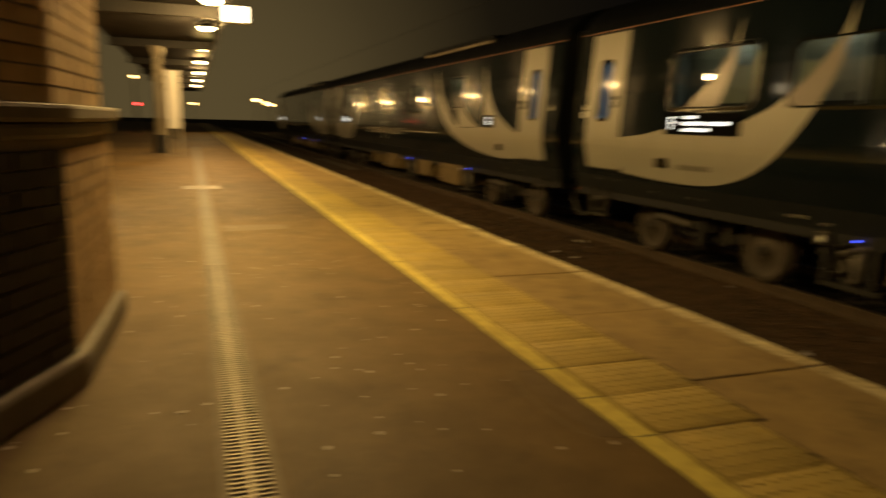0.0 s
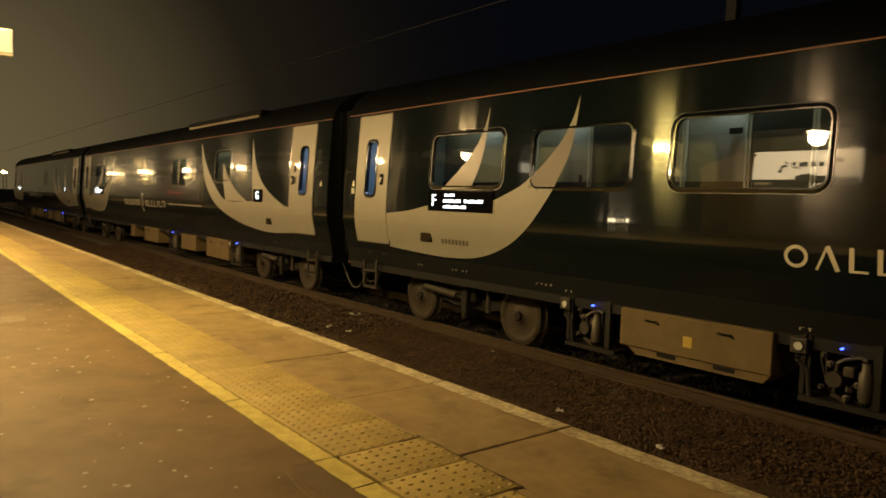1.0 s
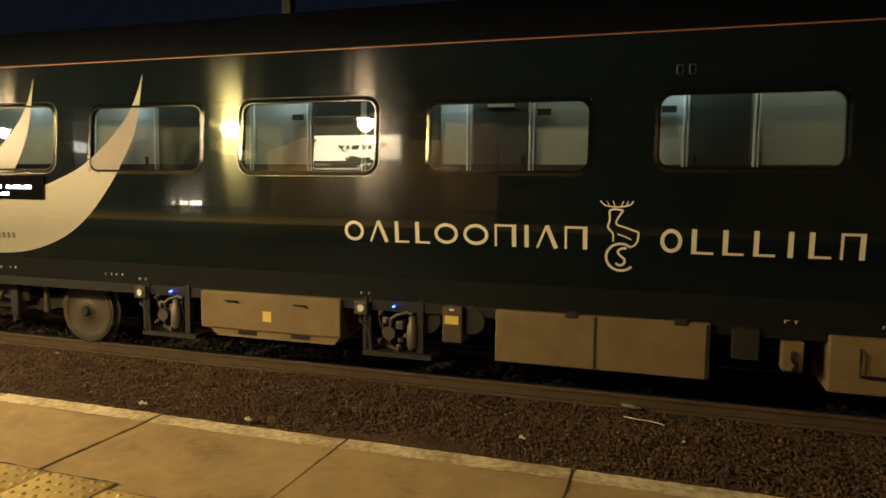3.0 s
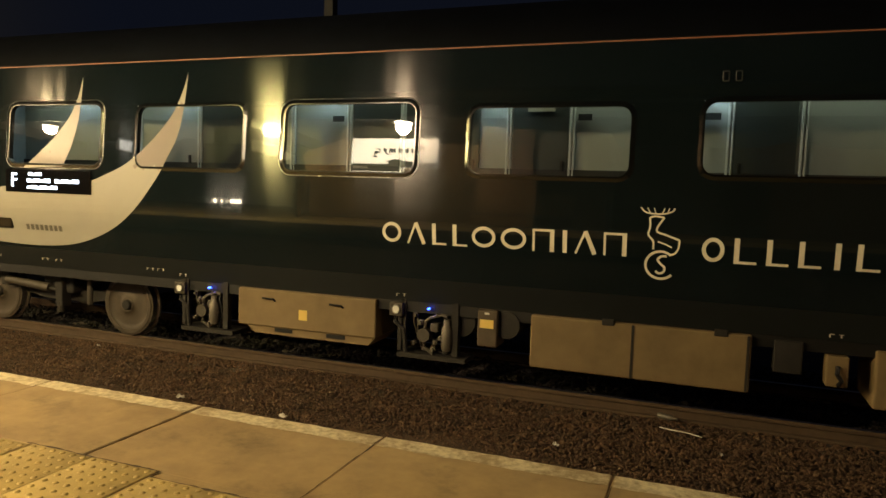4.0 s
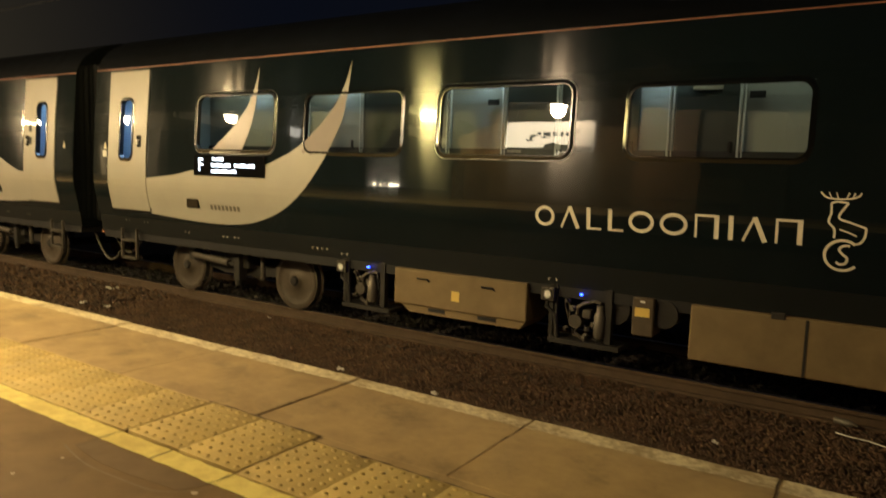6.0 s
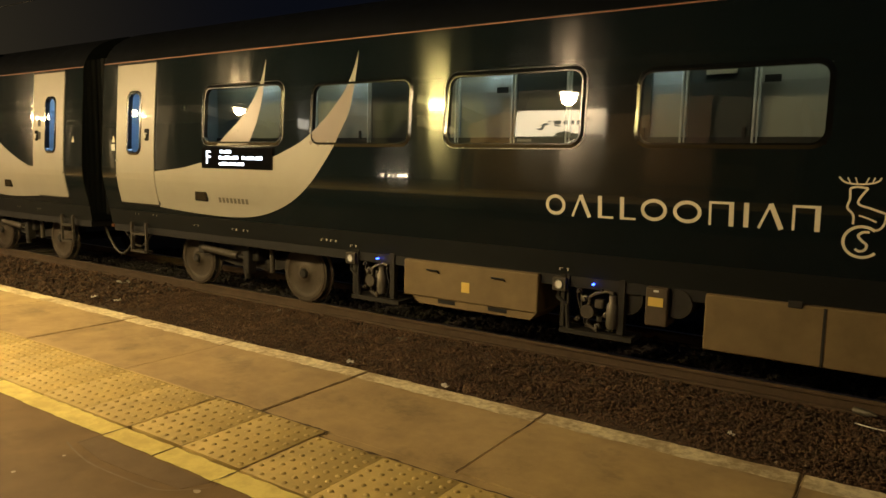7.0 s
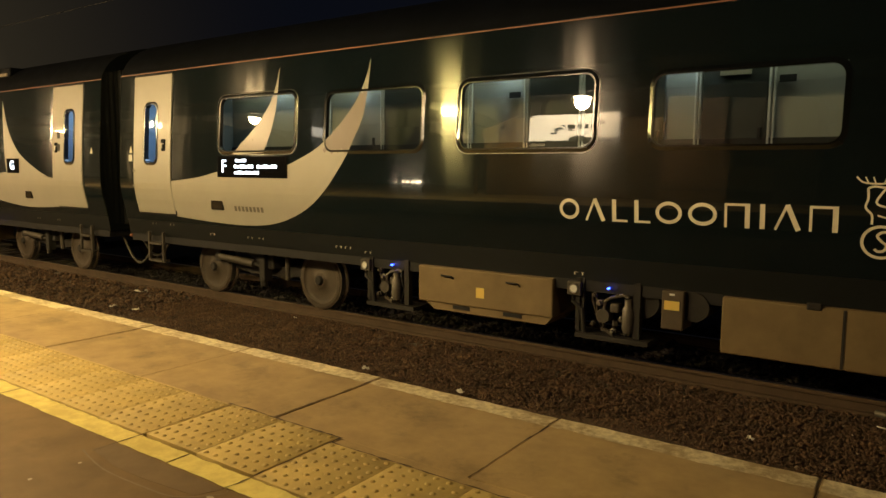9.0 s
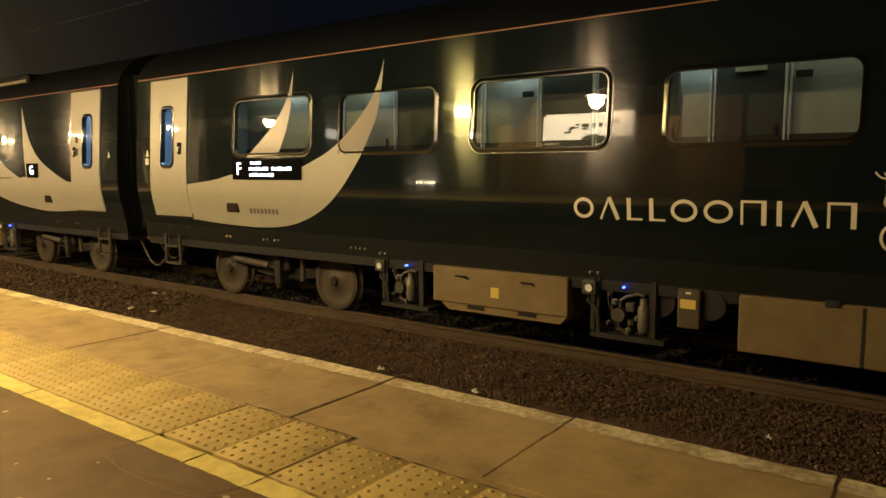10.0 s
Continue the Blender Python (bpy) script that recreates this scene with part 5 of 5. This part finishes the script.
# ---------------------------------------------------------------- drain
drain = thing("slot_drain", "cast iron slotted drain channel set in the asphalt", "drain", kind="structure")
DY0, DY1 = -1.85, -1.71
part("surround", box(-30, 8, DY0 - 0.03, DY0, 0.0, 0.005), M_STREAK, drain)
part("surround", box(-30, 8, DY1, DY1 + 0.03, 0.0, 0.005), M_STREAK, drain)
part("trough", box(-30, 8, DY0, DY1, 0.0005, 0.002), M_SOIL, drain)
part("centre_bar", box(-30, 8, -1.788, -1.772, 0.002, 0.006), M_GRATE, drain)
bm = bmesh.new()
k = 0
x = -5.0
while x < 4.0:
    bm_box(bm, x, x + 0.013, DY0, DY1, 0.002, 0.0055)
    x += 0.031
bars = part("grating_bars", bm, M_GRATE, drain)
bars["kind"] = "stuff"
part("silted_length", box(-30, -5.0, DY0, DY1, 0.002, 0.005), M_STONE, drain)
cover = part("access_cover", box(-12.2, -11.6, -2.1, -1.5, 0.0, 0.006), M_GRATE)
tagged(cover, "dull iron access cover in the asphalt", "cover", kind="structure")

for name, pts, mat in (
    ("asphalt_patch", [(-2.02, -0.44), (-1.94, -0.455), (-1.75, -0.485), (-1.54, -0.48), (-1.25, -0.45), (-1.20, -0.345), (-1.6, -0.342), (-2.0, -0.345)], M_PATCH),
    ("asphalt_patch", [(-7.3, -1.64), (-6.8, -1.62), (-6.9, -0.95), (-7.25, -0.92)], M_STREAK),
    ("asphalt_patch", [(0.2, -1.3), (0.5, -1.35), (0.55, -1.0), (0.3, -0.95)], M_PATCH),
    ("asphalt_patch", [(-0.9, -1.15), (-0.55, -1.2), (-0.5, -0.95), (-0.85, -0.9)], M_PATCH),
):
    p = part(name, prism(pts, -0.002, 0.0012), mat)
    tagged(p, "patched square in the worn asphalt", "asphalt patch", kind="structure")
# a hairline crack that runs round the patch
bm = bmesh.new()
way = smooth_curve([(-2.05, -0.47), (-1.93, -0.50), (-1.75, -0.53), (-1.5, -0.525), (-1.30, -0.50), (-1.17, -0.38), (-1.18, -0.34)], 8)
rows = [[bm.verts.new((x, y + s * (0.003 + 0.003 * rng.random()), 0.0025)) for s in (-1, 1)] for x, y in way]
for p, q in zip(rows, rows[1:]):
    bm.faces.new((p[0], q[0], q[1], p[1]))
crack = part("asphalt_crack", bm, M_STREAK)
tagged(crack, "pale hairline crack in the asphalt", "crack", kind="structure")

# gum spots and small litter
rng = random.Random(11)
bm = bmesh.new()
for k in range(620):
    x, y = rng.uniform(-14, 3), rng.uniform(-3.5, -0.4)
    s = rng.uniform(0.006, 0.016)
    vs = [bm.verts.new((x + s * rng.uniform(0.7, 1.4) * math.cos(a * 0.785), y + s * rng.uniform(0.7, 1.2) * math.sin(a * 0.785), 0.003)) for a in range(8)]
    bm.faces.new(vs)
spots = part("gum_spots", bm, M_SPOT)
tagged(spots, "pale trodden gum spots on the asphalt", "gum spots", kind="stuff")


def litter(x, y, z, s, seed):
    r = random.Random(seed)
    bm = bmesh.new()
    bmesh.ops.create_grid(bm, x_segments=5, y_segments=4, size=0.5)
    for v in bm.verts:
        v.co = Vector((v.co.x * s * 1.6, v.co.y * s, abs(r.gauss(0.01, 0.014)) + 0.004))
    r2 = bmesh.ops.extrude_face_region(bm, geom=list(bm.faces))
    bmesh.ops.translate(bm, verts=[g for g in r2["geom"] if isinstance(g, bmesh.types.BMVert)], vec=(0, 0, 0.002))
    ob = part("paper_scrap", bm, M_LITTER)
    ob.location = (x, y, z)
    ob.rotation_euler = (r.uniform(-0.2, 0.2), r.uniform(-0.2, 0.2), r.uniform(0, 3))
    return tagged(ob, "crumpled scrap of white paper on the ballast", "litter", "scraps of litter")


for k, (x, y, s) in enumerate(((-10.4, 4.9, 0.14), (-9.0, 3.95, 0.06), (-9.55, 3.9, 0.06), (-6.58, 5.0, 0.03), (-2.7, 3.6, 0.05), (-4.0, 3.65, 0.05), (-0.08, 4.0, 0.035), (1.32, 4.4, 0.03))):
    litter(x, y, BALLAST_Z + 0.06, s, k)
stick = part("pale_stick", tube([(0.76, 4.86, BALLAST_Z + 0.10), (0.88, 4.80, BALLAST_Z + 0.105), (1.02, 4.80, BALLAST_Z + 0.10), (1.15, 4.76, BALLAST_Z + 0.09)], 0.006, 6), M_LITTER)
tagged(stick, "thin pale stick lying on the ballast", "stick")
bottle = part("plastic_bottle", lathe([(0.0, 0.0), (0.03, 0.002), (0.033, 0.02), (0.033, 0.13), (0.03, 0.15), (0.013, 0.18), (0.013, 0.205), (0.0, 0.205)], (0, 0, 0), (0, 0, 1), 14), M_ALLOY, smooth=True)
bottle.matrix_basis = pose(0.72, 5.25, BALLAST_Z + 0.10, 90, 0, 70)
tagged(bottle, "empty grey bottle lying by the rail", "bottle")

# ---------------------------------------------------------------- overhead line and distance
mast = thing("overhead_mast", "grey steel mast standing beyond the train", "mast", at=(-5.56, 9.3, BALLAST_Z))
part("post", box(-0.09, 0.09, -0.09, 0.09, -0.03, 6.25, 0.01), M_MASTSTEEL, mast)
wire = thing("overhead_wire", "thin overhead contact wires above the track", "overhead wire", kind="structure")
for z, r in ((4.62, 0.007),):
    part("wire", tube([(-160, yc, z), (-40, yc, z), (60, yc, z)], r, 6), M_MASTSTEEL, wire)

for k, (y, z, s) in enumerate(((7.6, 4.0, 0.30), (9.2, 3.7, 0.22), (10.2, 3.5, 0.26), (10.9, 3.4, 0.16), (12.6, 3.3, 0.16), (14.5, 3.2, 0.12), (16.0, 3.1, 0.12), (17.6, 3.0, 0.10), (-1.4, 3.6, 0.25))):
    fl = thing("street_lamp", "distant glowing street lamp on a thin post", "street lamp", "far street lamps", at=(-112 - 3 * k, y, BALLAST_Z))
    part("post", cyl((0, 0, 0), (0, 0, z - BALLAST_Z), 0.05, seg=8), M_DARKIRON, fl)
    part("head", lathe([(0.0, -s), (s * 0.8, -s * 0.5), (s, 0.0), (s * 0.7, s * 0.5), (0.0, s * 0.6)], (0, 0, z - BALLAST_Z), (0, 0, 1), 12), M_FARLAMP, fl)

for (x, z, mat, say) in ((-52.3, 3.81, M_FARLAMP, "distant white lamp on a thin post"), (-54.9, 2.05, M_REDLAMP, "distant red signal lamp on a thin post")):
    fl = thing("signal_lamp", say, "lamp", at=(x, -5.5, 0.0))
    part("post", cyl((0, 0, 0), (0, 0, z), 0.04, seg=8), M_DARKIRON, fl)
    part("head", lathe([(0.0, -0.12), (0.10, -0.06), (0.12, 0.0), (0.08, 0.06), (0.0, 0.08)], (0, 0, z), (0, 0, 1), 12), mat, fl)

# ---------------------------------------------------------------- paving pieces, last
plain_me = dome_me = None
x = -1.19 - 0.4 * 95
k = 0
while x < 7.0:
    ob = part("paving_tile", tile_mesh(0.4, Y_SLAB - Y_TACT, True), M_TACTILE, paving, smooth=True) if dome_me is None else new("paving_tile", dome_me)
    dome_me = ob.data
    ob.parent = paving
    # two relaid tiles sit a little askew between wide dirty joints
    relaid = -2.2 < x < -1.3
    ob.location = (x + (0.009 if -2.2 < x < -1.8 else 0.0), Y_TACT + (0.009 if relaid else 0.0) + rng.uniform(-0.002, 0.002), rng.uniform(-0.0008, 0.0006) + (0.0015 if relaid else 0))
    if relaid:
        ob.scale.x = 0.977
    ob.rotation_euler = (rng.uniform(-0.0008, 0.0008), rng.uniform(-0.0008, 0.0008), rng.uniform(-0.002, 0.002))
    if x > -1.25:
        ob.scale.y = 0.885
    x += 0.4
    k += 1
far = part("far_paving", box(-160, -1.19 - 0.4 * 95, Y_TACT, Y_SLAB, -0.05, 0.006), M_TACTILE, paving)

slab_me = None
x = -0.456 - 1.2 * 45
while x < 8:
    if slab_me is None:
        ob = part("slab", box(0.0018, 1.1982, Y_SLAB + 0.004, Y_EDGE, -0.06, 0.004, 0.0065), M_SLAB, slabs)
        slab_me = ob.data
    else:
        ob = new("slab", slab_me)
        ob.parent = slabs
    dz = rng.uniform(-0.004, 0.002)
    ob.location = (x, 0, dz)
    bm = bmesh.new()
    n = 26
    lo = [bm.verts.new((x + 0.012 + 1.176 * i / n, Y_EDGE - 0.15 + rng.uniform(-0.008, 0.010), 0.0075 + dz)) for i in range(n + 1)]
    hi = [bm.verts.new((x + 0.012 + 1.176 * i / n, Y_EDGE - 0.010 + rng.uniform(-0.010, 0.002), 0.0075 + dz)) for i in range(n + 1)]
    dn = [bm.verts.new((v.co.x, Y_EDGE + 0.003, -0.035)) for v in hi]
    for i in range(n):
        bm.faces.new((lo[i], lo[i + 1], hi[i + 1], hi[i]))
        bm.faces.new((hi[i], hi[i + 1], dn[i + 1], dn[i]))
    part("paint_stretch", bm, M_EDGE, edge)
    x += 1.2
part("far_slabs", box(-160, -0.456 - 54.0, Y_SLAB, Y_EDGE, -0.06, 0.004), M_SLAB, slabs)
part("mortar_strip", box(-1.18, 8.0, Y_TACT + 0.885 * (Y_SLAB - Y_TACT) + 0.002, Y_SLAB + 0.003, -0.05, 0.003, 0.002), M_SLAB, slabs)

# dirt packed into the joints, ragged where corners have chipped
rng = random.Random(23)


def dirty_joint(a, b, width, z, parent):
    a, b = Vector((*a, z)), Vector((*b, z))
    way = (b - a).normalized()
    side = Vector((-way.y, way.x, 0))
    n = max(6, int((b - a).length / 0.035))
    bm = bmesh.new()
    drift, rows = 0.0, []
    for k in range(n + 1):
        drift = 0.7 * drift + rng.uniform(-0.004, 0.004)
        half = width * (0.25 + 0.75 * rng.random() ** 2) / 2 * (2.2 if rng.random() < 0.07 else 1.0)
        p = a.lerp(b, k / n) + side * drift
        rows.append((bm.verts.new(p + side * half), bm.verts.new(p - side * half)))
    for p, q in zip(rows, rows[1:]):
        bm.faces.new((p[0], p[1], q[1], q[0]))
    part("dirty_joint", bm, M_JOINT, parent)


for k in range(-8, 4):
    x = -0.456 + 1.2 * k
    dirty_joint((x, Y_SLAB), (x + rng.uniform(-0.012, 0.012), Y_EDGE - 0.14), 0.0105, 0.0072, slabs)
    dirty_joint((x, Y_EDGE - 0.14), (x, Y_EDGE), 0.010, 0.0098, slabs)
dirty_joint((-2.02, Y_SLAB + 0.004), (-1.18, Y_SLAB + 0.006), 0.022, 0.0086, paving)
dirty_joint((-1.18, Y_TACT + 0.46), (3.0, Y_TACT + 0.46), 0.012, 0.0080, paving)
dirty_joint((-1.185, Y_TACT + 0.44), (-1.185, Y_SLAB + 0.01), 0.014, 0.0086, paving)
for x, w in ((-1.99, 0.010), (-1.59, 0.005), (-1.185, 0.013)):
    dirty_joint((x, Y_TACT), (x, Y_SLAB), w, 0.0086, paving)
dirty_joint((-1.99, Y_LINE - 0.12), (-1.985, Y_TACT), 0.014, 0.0062, line)
dirty_joint((-1.20, Y_LINE - 0.02), (-1.185, Y_TACT), 0.013, 0.0062, line)
